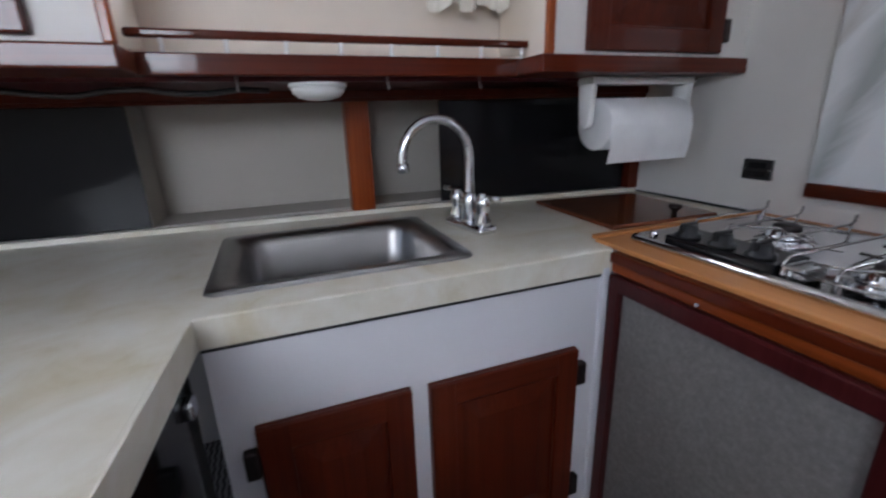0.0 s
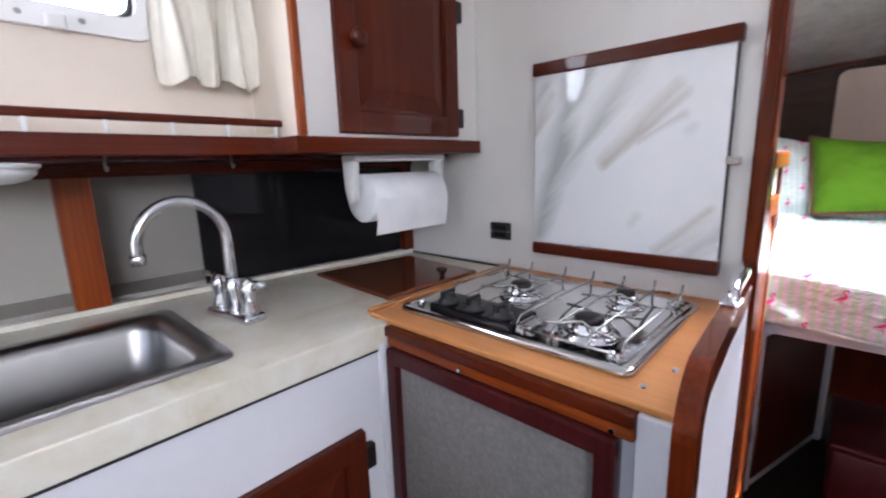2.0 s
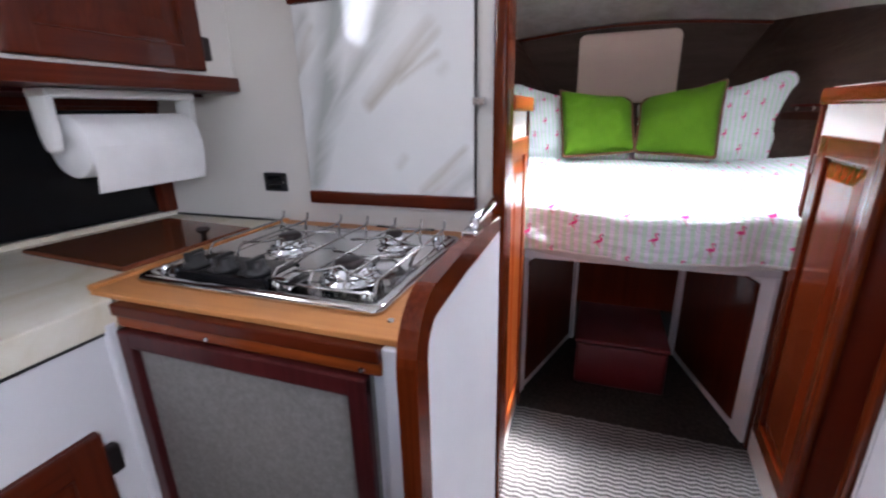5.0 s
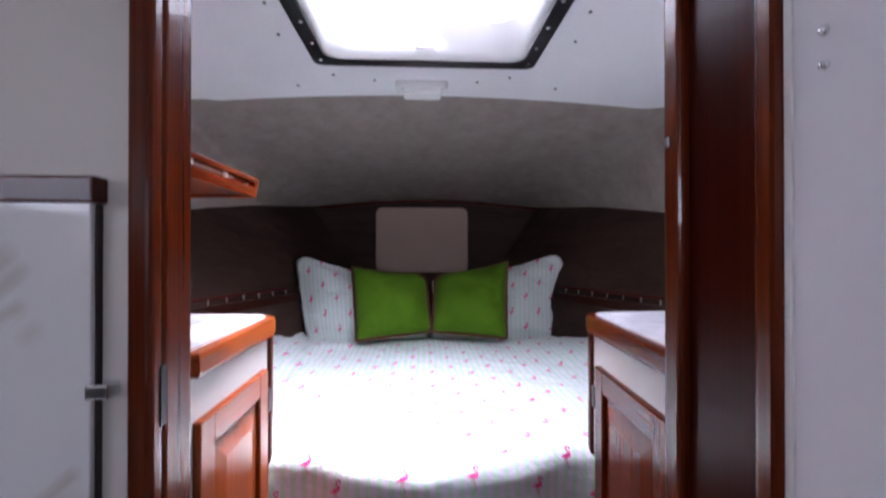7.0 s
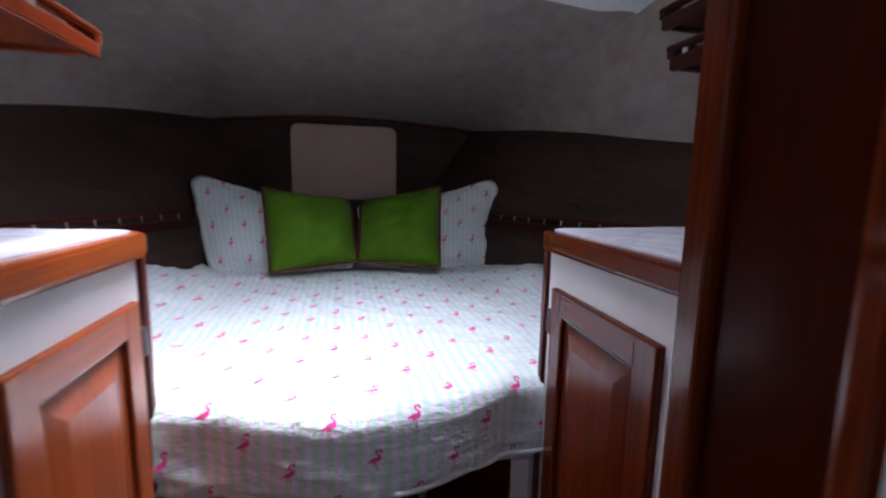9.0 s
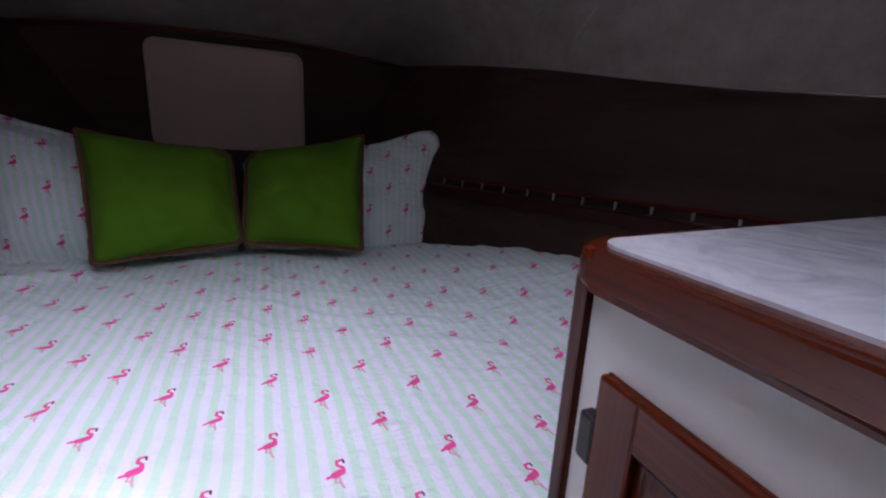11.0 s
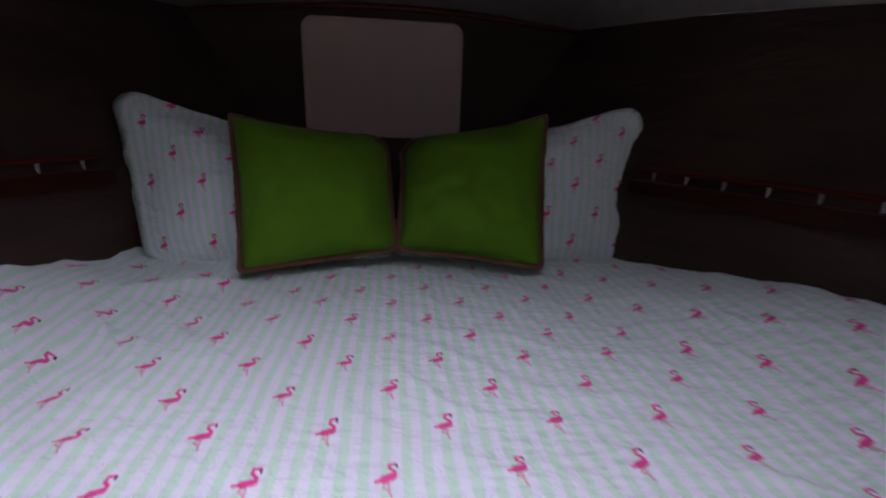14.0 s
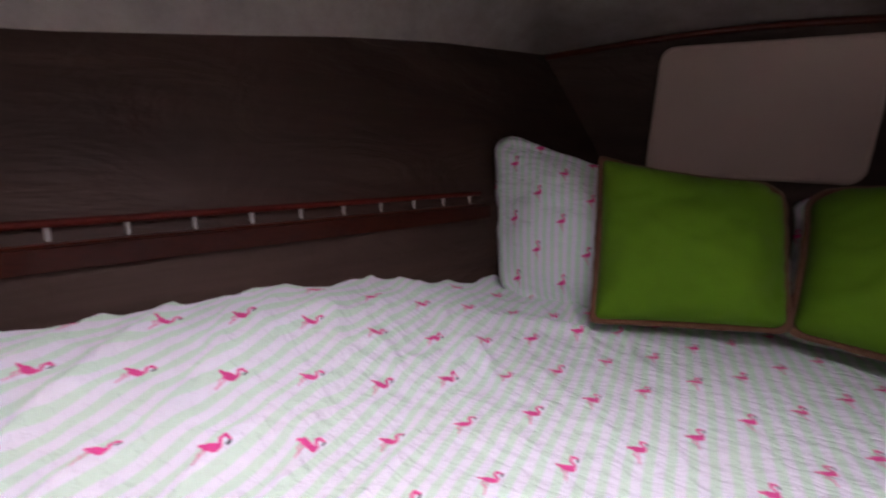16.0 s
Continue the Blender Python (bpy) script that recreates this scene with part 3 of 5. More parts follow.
def sink_cutout_counter():
    """The L-shaped worktop with the sink opening."""
    e = thing("worktop", -0.1, 1.0, CT - 0.038, "cream stone-pattern laminate L-shaped galley worktop", "worktop")
    sx0, sx1, sy0, sy1 = -0.085, 0.37, 0.79, 1.13
    z0, z1 = CT - 0.038, CT
    part("slab", prism([(-0.95, -1.2), (-0.268, -1.2), (-0.125, 0.672), (-0.125, 1.36), (-0.95, 1.36)], "z", z0, z1), "laminate", e)
    part("slab", box(-0.125, sx0, 0.672, 1.34, z0, z1), "laminate", e)
    part("slab", box(sx1, 0.69, 0.672, 1.30, z0, z1), "laminate", e)
    part("slab", box(0.69, 1.262, 0.728, 1.25, z0, z1), "laminate", e)
    part("slab", box(sx0, sx1, 0.672, sy0, z0, z1), "laminate", e)
    part("slab", box(sx0, sx1, sy1, 1.33, z0, z1), "laminate", e)
    part("edge", box(-0.129, 0.688, 0.662, 0.673, CT - 0.054, CT + 0.0008, 0.003), "laminate", e)
    # black strip in place of the shadow line that the edge would cast
    part("shadow_strip", box(-0.120, 0.680, 0.6655, 0.6695, CT - 0.060, CT - 0.054), "blackplastic", e, "dark strip standing in for the shadow under the worktop edge")
    part("edge", prism([(-0.274, -1.2), (-0.264, -1.2), (-0.121, 0.668), (-0.129, 0.672)], "z", CT - 0.054, CT + 0.0008, 0.002), "laminate", e)
    part("joint", box(1.2575, 1.2625, 0.75, 1.184, CT, CT + 0.006), "blackplastic", e, "dark joint at the bulkhead")
    part("upstand", prism([(-0.95, 1.345), (0.55, 1.268), (1.262, 1.185), (1.262, 1.21), (0.55, 1.293), (-0.95, 1.37)], "z", CT - 0.005, CT + 0.014, 0.003), "laminate", e)


def loop_body(loops, cap=True, bm=None):
    """Skins a row of closed loops with the same number of points."""
    bm = bm or bmesh.new()
    rs = [[bm.verts.new(p) for p in l] for l in loops]
    n = len(loops[0])
    for a, b in zip(rs, rs[1:]):
        for k in range(n):
            bm.faces.new((a[k], a[(k + 1) % n], b[(k + 1) % n], b[k]))
    if cap:
        bm.faces.new(rs[-1])
    return bm


def build_sink():
    e = thing("sink", 0.14, 0.96, CT, "brushed stainless steel rectangular sink set in the worktop", "sink")
    def l(i, z, r):
        return [(x, y, z) for x, y in rounded(-0.12 + i, 0.40 - i, 0.745 + i, 1.165 - i, r, 6)]
    rim = loop_body([l(0, CT + 0.0005, 0.03), l(0.003, CT + 0.006, 0.03), l(0.03, CT + 0.0065, 0.03), l(0.036, CT + 0.002, 0.03)], False)
    part("rim", rim, "steel", e, "", True)
    part("bowl", loop_body([l(0.036, CT + 0.002, 0.03), l(0.045, CT - 0.005, 0.05), l(0.05, CT - 0.02, 0.055), l(0.058, 0.80, 0.055), l(0.068, 0.755, 0.05), l(0.09, 0.742, 0.035), l(0.13, 0.738, 0.02)]), "steel", e, "", True)
    part("drain", turned([(0.042, 0), (0.042, 0.004), (0.03, 0.005), (0.028, 0.002), (0.004, 0.002)], (0.14, 0.96, 0.738), "z", 20), "chrome", e, "chrome drain", True)


def build_faucet():
    bx, by, bz = 0.488, 0.972, CT
    e = thing("faucet", bx, by, bz, "chrome gooseneck galley faucet with two lever handles", "faucet")
    d = Vector((-1.0, 0.06, 0)).normalized()
    s = Vector((0.15, -1.0, 0)).normalized()
    a = math.degrees(math.atan2(s.y, s.x))
    bm = box(-0.085, 0.085, -0.028, 0.028, 0, 0.02, 0.009, 3)
    bm.transform(pose(bx, by, bz, 0, 0, a))
    part("base_plate", bm, "chrome", e, "", True)
    pts = [Vector((bx, by, bz + 0.015)), Vector((bx, by, bz + 0.10)), Vector((bx, by, bz + 0.190))]
    R = 0.086
    for k in range(1, 15):
        t = math.pi * 1.03 * k / 14
        pts.append(Vector((bx, by, bz + 0.190)) + d * (R - R * math.cos(t)) + Vector((0, 0, R * math.sin(t) * 1.05)))
    pts.append(pts[-1] + Vector((0, 0, -0.012)))
    part("spout", tube(pts, [0.016, 0.0135, 0.0125] + [0.0115] * 14 + [0.013], 14), "chrome", e, "", True)
    part("collar", turned([(0.022, 0), (0.024, 0.01), (0.019, 0.03), (0.021, 0.05), (0.016, 0.075), (0.0135, 0.08)], (bx, by, bz + 0.018), "z", 18), "chrome", e, "", True)
    part("aerator", turned([(0.0145, 0), (0.0145, 0.02), (0.012, 0.022)], pts[-1] - Vector((0, 0, 0.012)), "z", 16), "chrome", e, "", True)
    for sg in (-1, 1):
        p = Vector((bx, by, bz + 0.018)) + s * 0.06 * sg
        h = part("handle", turned([(0.021, 0), (0.022, 0.012), (0.015, 0.03), (0.018, 0.048), (0.02, 0.062), (0.013, 0.078), (0.006, 0.085)], p, "z", 16), "chrome", e, "", True)
        q = p + Vector((0, 0, 0.07))
        part("lever", tube([q, q + s * sg * 0.03 + Vector((0, 0, 0.008)), q + s * sg * 0.065 + Vector((0, 0, 0.006))], [0.008, 0.006, 0.0075], 10), "chrome", h, "", True)


def build_sink_cabinet():
    e = thing("sink_cabinet", 0.28, 1.0, FLOOR, "white sink base cabinet with two mahogany doors", "cabinet")
    part("front", box(-0.12, 0.678, 0.67, 0.69, FLOOR, CT - 0.039), "white", e)
    part("side", box(-0.12, -0.10, 0.69, 1.3, FLOOR, 0.70), "white", e)
    panel_door(e, "y", 0.67, -0.065, 0.215, 0.24, 0.71, "mahogany_z", -1, None, (-0.078, 0.64, 0.32))
    panel_door(e, "y", 0.67, 0.252, 0.605, 0.24, 0.706, "mahogany_z", -1, None, (0.615, 0.64, 0.32))
    part("corner_bead", box(0.662, 0.682, 0.660, 0.672, FLOOR, CT - 0.04, 0.004), "white", e)


def build_fridge():
    e = thing("under_counter_fridge", -0.42, 0.3, FLOOR, "black under-counter refrigerator with a chrome latch", "refrigerator")
    part("body", box(-0.75, -0.165, -0.2, 0.66, FLOOR + 0.02, 0.87), "blackplastic", e)
    d = part("door", box(-0.167, -0.142, -0.18, 0.662, FLOOR + 0.04, 0.880, 0.006), "black", e)
    part("latch", box(-0.144, -0.128, 0.60, 0.63, 0.79, 0.82, 0.005), "chrome", d, "small chrome latch")
    e.matrix_basis = pose(-0.12, 0.66, 0, 0, 0, 0) @ pose(0, 0, 0, 0, 0, -4.4) @ pose(0.12, -0.66, 0) @ e.matrix_basis
    p = thing("counter_end_panel", -0.5, -0.8, FLOOR, "white end panel under the worktop", "panel")
    part("panel", box(-0.9, -0.29, -1.15, -0.22, FLOOR, 0.886), "white", p)


def hob_burner(e, x, y, r, z):
    b = part("burner", turned([(r * 1.3, 0), (r * 1.35, 0.005), (r * 1.05, 0.007), (r * 1.02, 0.014), (r * 1.12, 0.017), (r * 0.85, 0.020), (r * 0.82, 0.027), (r * 0.62, 0.029)], (x, y, z), "z", 28), "chrome", e, "", True)
    part("cap", turned([(r * 0.56, 0), (r * 0.64, 0.003), (r * 0.62, 0.011), (r * 0.42, 0.014), (0.003, 0.014)], (x, y, z + 0.027), "z", 20), "iron", b, "dark burner cap", True)


def build_stove():
    c = thing("stove_cabinet", 0.97, 0.4, FLOOR, "stove cabinet with maple top, mahogany rail and grey speckled door", "cabinet")
    part("body", box(0.70, 1.262, 0.115, 0.725, FLOOR, 0.921), "white", c)
    part("top", prism([(0.692, 0.062), (1.262, 0.0935), (1.262, 0.727), (0.692, 0.727)], "z", 0.921, 0.932, 0.002), "maple", c, "honey-coloured maple top")
    part("front_rail", box(0.676, 0.702, 0.128, 0.66, 0.898, 0.9205, 0.003), "mahogany_y", c, "mahogany rail")
    part("lower_rail", box(0.682, 0.702, 0.128, 0.66, 0.874, 0.899, 0.005), "amber_y", c, "mahogany rail")
    for y in (0.45, 0.16):
        part("screw", turned([(0.005, 0), (0.004, 0.002)], (0.682, y, 0.882), "-x", 10), "chrome", c)
    d = part("door", box(0.686, 0.70, 0.15, 0.652, FLOOR + 0.1, 0.868), "speckled", c, "grey speckled laminate door panel")
    part("stile", box(0.672, 0.692, 0.15, 0.182, FLOOR + 0.1, 0.872, 0.004), "darkred", d)
    part("stile", box(0.672, 0.692, 0.622, 0.654, FLOOR + 0.1, 0.872, 0.004), "darkred", d)
    part("rail", box(0.6725, 0.692, 0.15, 0.654, 0.838, 0.8725, 0.004), "darkred", d)
    part("rail", box(0.6725, 0.692, 0.15, 0.654, FLOOR + 0.1, FLOOR + 0.14, 0.004), "darkred", d)
    part("end_post", box(0.684, 0.72, 0.066, 0.127, FLOOR, 0.920, 0.002), "white", c)
    for x, y in ((0.744, 0.14), (0.827, 0.118), (1.2, 0.12)):
        part("screw", turned([(0.006, 0), (0.005, 0.003)], (x, y, 0.9318), "z", 10), "chrome", c)
    # side partition with the curved trim, set slightly askew
    s = thing("stove_side_panel", 0.93, 0.08, FLOOR, "white side panel edged with a curved varnished mahogany trim", "partition")
    askew = Matrix.Translation((0, 0.019, 0)) @ Matrix(((1, 0, 0, 0), (0.0575, 1, 0, 0), (0, 0, 1, 0), (0, 0, 0, 1)))

    def line(off):
        r = 0.085 - off
        pts = [(0.606 + off, FLOOR), (0.606 + off, 0.935)]
        for k in range(1, 13):
            a = math.pi - (math.pi / 2) * k / 12
            pts.append((0.691 + r * math.cos(a), 0.94 + r * math.sin(a)))
        return pts + [(0.85, 1.021 - off), (1.05, 1.008 - off), (1.245, 0.990 - off)]
    bm = prism(line(0.03) + [(1.245, FLOOR)], "y", -0.010, 0.010)
    bm.transform(askew)
    part("panel", bm, "white", s)
    bm = prism(line(0.0) + line(0.042)[::-1], "y", -0.014, 0.012, 0.007)
    bm.transform(askew)
    part("trim", bm, "mahogany_warm_z", s, "varnished mahogany edge trim")
    g = thing("chrome_grab_bar", 1.14, 0.09, 0.99, "short chrome bar fixed on the trim beside the hob", "bar")
    part("bar", tube([(0.965, 0.073, 1.016), (0.985, 0.074, 1.034), (1.15, 0.083, 1.032), (1.235, 0.09, 1.034)], [0.008, 0.011, 0.011, 0.009], 12), "chrome", g, "", True)
    part("foot", box(0.935, 0.99, 0.059, 0.087, 1.012, 1.026, 0.004), "chrome", g)


def build_hob():
    h = thing("hob", 0.96, 0.415, 0.932, "mirror-polished steel three-burner gas hob with wire pan rails", "hob")
    x0, x1, y0, y1 = 0.748, 1.175, 0.160, 0.690
    z = 0.940
    part("tray", loop_body([[(x, y, zz) for x, y in rounded(x0 + i, x1 - i, y0 + i, y1 - i, 0.022, 5)] for i, zz in ((0, 0.9325), (-0.002, 0.938), (0.002, 0.945), (0.009, 0.947), (0.018, 0.945), (0.023, 0.940))]), "mirrorsteel", h, "polished steel tray", True)
    burners = ((0.985, 0.505, 0.040), (0.862, 0.278, 0.043), (1.065, 0.285, 0.031))
    for x, y, r in burners:
        hob_burner(h, x, y, r, z)
    k = part("control_box", box(0.772, 0.868, 0.392, 0.612, z, 0.960, 0.004), "black", h, "glossy black control block")
    for y in (0.578, 0.505, 0.432):
        n = part("knob", turned([(0.024, 0), (0.024, 0.006), (0.018, 0.009), (0.017, 0.022), (0.014, 0.025), (0.003, 0.0255)], (0.797, y, 0.9595), "z", 20), "blackplastic", k, "black round knob", True)
        part("grip", box(0.776, 0.818, y - 0.005, y + 0.005, 0.972, 0.990, 0.003), "blackplastic", n)
    part("manifold", box(0.778, 0.845, 0.352, 0.390, z, 0.962, 0.006), "hobsteel", h, "small steel block")
    # loops of wire that carry the pans, bent up at the back
    for y in (0.640, 0.565, 0.465, 0.389, 0.314, 0.245, 0.188):
        f = 0.885 if y > 0.4 else 0.785
        r = part("pan_rail", tube([(f, y, z), (f + 0.004, y, 0.962), (f + 0.016, y, 0.972), (1.118, y, 0.972), (1.130, y, 0.976), (1.134, y, 0.992)], 0.0028, 8), "wire", h, "", True)
        part("post", tube([(1.120, y, z), (1.120, y, 0.973)], 0.0028, 8), "wire", r, "", True)
    part("front_bar", tube([(0.775, 0.182, 0.956), (0.775, 0.375, 0.956)], 0.0028, 8), "wire", h, "", True)
    for y in (0.19, 0.37):
        part("bar_foot", tube([(0.775, y, z), (0.775, y, 0.957)], 0.004, 8), "wire", h, "", True)
    for x, y, r in burners:
        for sx in (-1, 1):
            pts = [(x + sx * 0.062, y - 0.075, 0.970), (x + sx * 0.05, y - 0.03, 0.972), (x + sx * 0.028, y, 0.975), (x + sx * 0.05, y + 0.03, 0.972), (x + sx * 0.062, y + 0.075, 0.970)]
            part("pan_support", tube(pts, 0.003, 6), "wire", h, "", True)
    for x, y in ((0.785, 0.205), (1.12, 0.205), (1.14, 0.655), (0.79, 0.655)):
        part("stud", turned([(0.009, 0), (0.009, 0.012), (0.005, 0.016)], (x, y, z), "z", 10), "chrome", h, "", True)


def build_lid():
    e = thing("icebox_lid", 0.98, 0.96, CT, "glossy brown wooden icebox lid with a dark knob", "lid")
    part("board", prism([(0.79, 0.78), (1.14, 0.768), (1.172, 1.112), (0.812, 1.158)], "z", CT + 0.0005, CT + 0.012, 0.004), "lid_brown", e)
    part("knob", turned([(0.008, 0), (0.007, 0.012), (0.016, 0.02), (0.018, 0.027), (0.01, 0.03)], (1.015, 0.80, CT + 0.0115), "z", 16), "iron", e, "dark metal knob", True)
    b = thing("stove_back_batten", 1.0, 0.74, CT, "thin maple batten between stove top and lid", "batten")
    part("batten", box(0.70, 1.262, 0.729, 0.750, CT + 0.0005, 0.937, 0.003), "maple", b)


def build_backsplash():
    # sliding black doors, posts and open lockers behind the worktop
    def y_at(x):
        return 1.345 - 0.0513 * (x + 0.95) if x < 0.55 else 1.268 - 0.1166 * (x - 0.55)
    def slab(x0, x1, z0, z1, off, thick):
        return prism([(x0, y_at(x0) + off), (x1, y_at(x1) + off), (x1, y_at(x1) + off + thick), (x0, y_at(x0) + off + thick)], "z", z0, z1, 0.0015)
    for x0, x1, lab in ((-0.95, -0.31, "glossy black sliding locker door behind the worktop"), (0.535, 1.235, "glossy black sliding locker door beside the icebox lid")):
        d = thing("sliding_door", (x0 + x1) / 2, y_at((x0 + x1) / 2) + 0.03, 0.915, lab, "sliding door", "sliding doors behind the worktop")
        part("panel", slab(x0, x1, CT + 0.0145, 1.275, 0.028, 0.008), "black", d)
    p = thing("locker_post", 0.297, y_at(0.3) + 0.02, 0.915, "varnished wooden post between the open galley lockers", "post")
    part("post", slab(0.236, 0.306, CT + 0.0145, 1.275, -0.006, 0.045), "amber_z", p)
    q = thing("corner_post", 1.245, y_at(1.245) + 0.02, 0.915, "short wooden corner post at the bulkhead", "post")
    part("post", slab(1.222, 1.262, CT + 0.0145, 1.275, -0.004, 0.04), "mahogany_z", q)
    t = thing("locker_top_rail", 0.2, y_at(0.2) + 0.02, 1.262, "dark wooden rail over the galley lockers", "rail")
    part("rail", slab(-0.95, 1.262, 1.268, 1.289, -0.012, 0.04), "mahogany_deep", t)
    part("lip", slab(-0.95, 1.262, 1.258, 1.268, -0.006, 0.02), "mahogany_deep", t)
    for x in (-0.3, 0.27, 0.53, 1.1):
        part("screw", turned([(0.005, 0), (0.004, 0.002)], (x, y_at(x) - 0.012, 1.279), "-y", 10), "chrome", t)
    l = thing("open_locker", 0.1, 1.45, CT - 0.02, "open beige-lined locker behind the sink, empty", "locker")
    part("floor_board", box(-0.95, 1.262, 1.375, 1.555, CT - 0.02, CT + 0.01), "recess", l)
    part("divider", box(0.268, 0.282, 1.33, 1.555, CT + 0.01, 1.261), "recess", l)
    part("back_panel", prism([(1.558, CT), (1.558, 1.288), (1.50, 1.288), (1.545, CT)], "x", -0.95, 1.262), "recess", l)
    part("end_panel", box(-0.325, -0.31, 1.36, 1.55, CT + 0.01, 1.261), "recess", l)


def build_shelf():
    e = thing("galley_shelf", 0.22, 1.02, 1.30, "mahogany galley shelf with a fiddle rail on white spindles", "shelf")
    part("front_board", box(-0.20, 0.645, 0.945, 0.962, 1.298, 1.338, 0.003), "mahogany_x", e)
    part("board", box(-0.19, 0.635, 0.962, 1.088, 1.3385, 1.345), "cream", e)
    part("fiddle_rail", box(-0.19, 0.648, 0.944, 0.960, 1.362, 1.378, 0.005, 3), "mahogany_x", e)
    for k in range(8):
        x = -0.135 + 0.108 * k
        part("spindle", turned([(0.005, 0), (0.004, 0.012), (0.005, 0.027)], (x, 0.952, 1.337), "z", 10), "whiteplastic", e, "small white spindle", True)


def build_upper_cabinet(x0, x1, d0, d1, label, hinge_x, knob_x, corner):
    e = thing("wall_cabinet", (x0 + x1) / 2, 0.97, 1.30, label, "cabinet", "upper galley cabinets")
    part("body", box(x0, x1, 0.864, 1.088, 1.337, 2.055), "cream", e)
    part("front", box(x0, x1, 0.858, 0.865, 1.337, 2.055), "wallwhite", e)
    part("bottom_board", box(x0 - 0.03 if corner == "l" else x0, x1 - 0.006 if corner == "l" else x1 + 0.012, 0.836, 1.0, 1.298, 1.336, 0.004), "mahogany_x", e, "mahogany bottom board")
    cx = x0 if corner == "l" else x1
    part("corner_trim", box(cx - 0.008, cx + 0.010, 0.848, 0.868, 1.336, 2.055, 0.004), "amber_z", e, "wooden corner trim")
    panel_door(e, "y", 0.858, d0, d1, 1.346, 1.80, "mahogany_z", -1, (knob_x, 1.56) if knob_x else None, (hinge_x, 1.40, 1.70))


def build_marble():
    e = thing("marble_cover", 1.25, 0.4, 0.98, "white veined marble splash panel between two mahogany strips", "panel")
    part("slab", box(1.247, 1.264, 0.1495, 0.630, 1.01, 1.515, 0.0015), "marble", e)
    part("top_strip", box(1.236, 1.2645, 0.139, 0.634, 1.499, 1.533, 0.003), "mahogany_y", e)
    part("bottom_strip", box(1.236, 1.2645, 0.144, 0.628, 0.994, 1.028, 0.003), "mahogany_y", e)
    part("edge_channel", box(1.254, 1.2645, 0.1455, 0.149, 1.03, 1.498, 0.001), "iron", e, "thin dark edge channel")
    part("catch", box(1.238, 1.2645, 0.122, 0.150, 1.245, 1.264, 0.002), "chrome", e, "small chrome catch")


def build_outlet():
    e = thing("usb_socket", 1.26, 0.76, 1.045, "small black double socket plate on the bulkhead", "socket")
    part("plate", box(1.255, 1.2645, 0.722, 0.80, 1.018, 1.073, 0.003), "blackplastic", e)
    for z in (1.034, 1.057):
        part("slot", box(1.2535, 1.256, 0.738, 0.785, z - 0.007, z + 0.007, 0.001), "black", e)
    for y in (0.728, 0.794):
        part("screw", turned([(0.003, 0), (0.0025, 0.0015)], (1.2555, y, 1.0455), "-x", 8), "chrome", e)


def build_towel():
    e = thing("paper_towel_holder", 0.99, 0.95, 1.05, "white plastic paper towel holder with a full roll under the cabinet", "towel holder")
    part("bracket", box(0.818, 1.172, 0.92, 0.985, 1.278, 1.297, 0.004), "whiteplastic", e)
    for x in (0.826, 1.164):
        part("arm", prism([(0.925, 1.28), (0.98, 1.28), (0.975, 1.20), (0.966, 1.172), (0.95, 1.164), (0.934, 1.172), (0.93, 1.20)], "x", x - 0.009, x + 0.009, 0.003), "whiteplastic", e, "", True)
    r = 0.068
    part("roll", turned([(0.02, 0), (r - 0.002, 0), (r, 0.003), (r, 0.283), (r - 0.002, 0.286), (0.02, 0.286)], (0.853, 0.95, 1.176), "x", 40), "towel", e, "white paper roll", True)
    bm = bmesh.new()
    for th in (0.0, 0.0012):
        grid_mesh(lambda u, v: Vector((0.855 + 0.282 * u, 0.95 - r - 0.001 - th + 0.012 * v * v, 1.176 - 0.10 * v)), 8, 8, bm)
    part("loose_sheet", bm, "towel", e, "", True)


def build_puck():
    e = thing("puck_light", 0.142, 1.02, 1.26, "round white plastic puck light under the shelf, switched off", "lamp")
    part("base", turned([(0.062, 0), (0.064, 0.006), (0.06, 0.010)], (0.142, 1.02, 1.2885), "-z", 28), "whiteplastic", e, "", True)
    part("lens", turned([(0.058, 0), (0.056, 0.01), (0.045, 0.02), (0.022, 0.026), (0.003, 0.027)], (0.142, 1.02, 1.279), "-z", 28), "whiteplastic", e, "", True)


def window_frame(e, axis_y, x0, x1, z0, z1, w, mat="whiteplastic"):
    bm = bmesh.new()
    outer, inner = rounded(x0 - w, x1 + w, z0 - w, z1 + w, 0.05, 6), rounded(x0, x1, z0, z1, 0.03, 6)
    ys = (axis_y, axis_y - 0.014)
    loops = [[(x, ys[0], z) for x, z in outer], [(x, ys[1], z) for x, z in outer], [(x, ys[1], z) for x, z in inner], [(x, ys[0] + 0.05, z) for x, z in inner]]
    part("frame", loop_body(loops, False), mat, e, "white window frame")


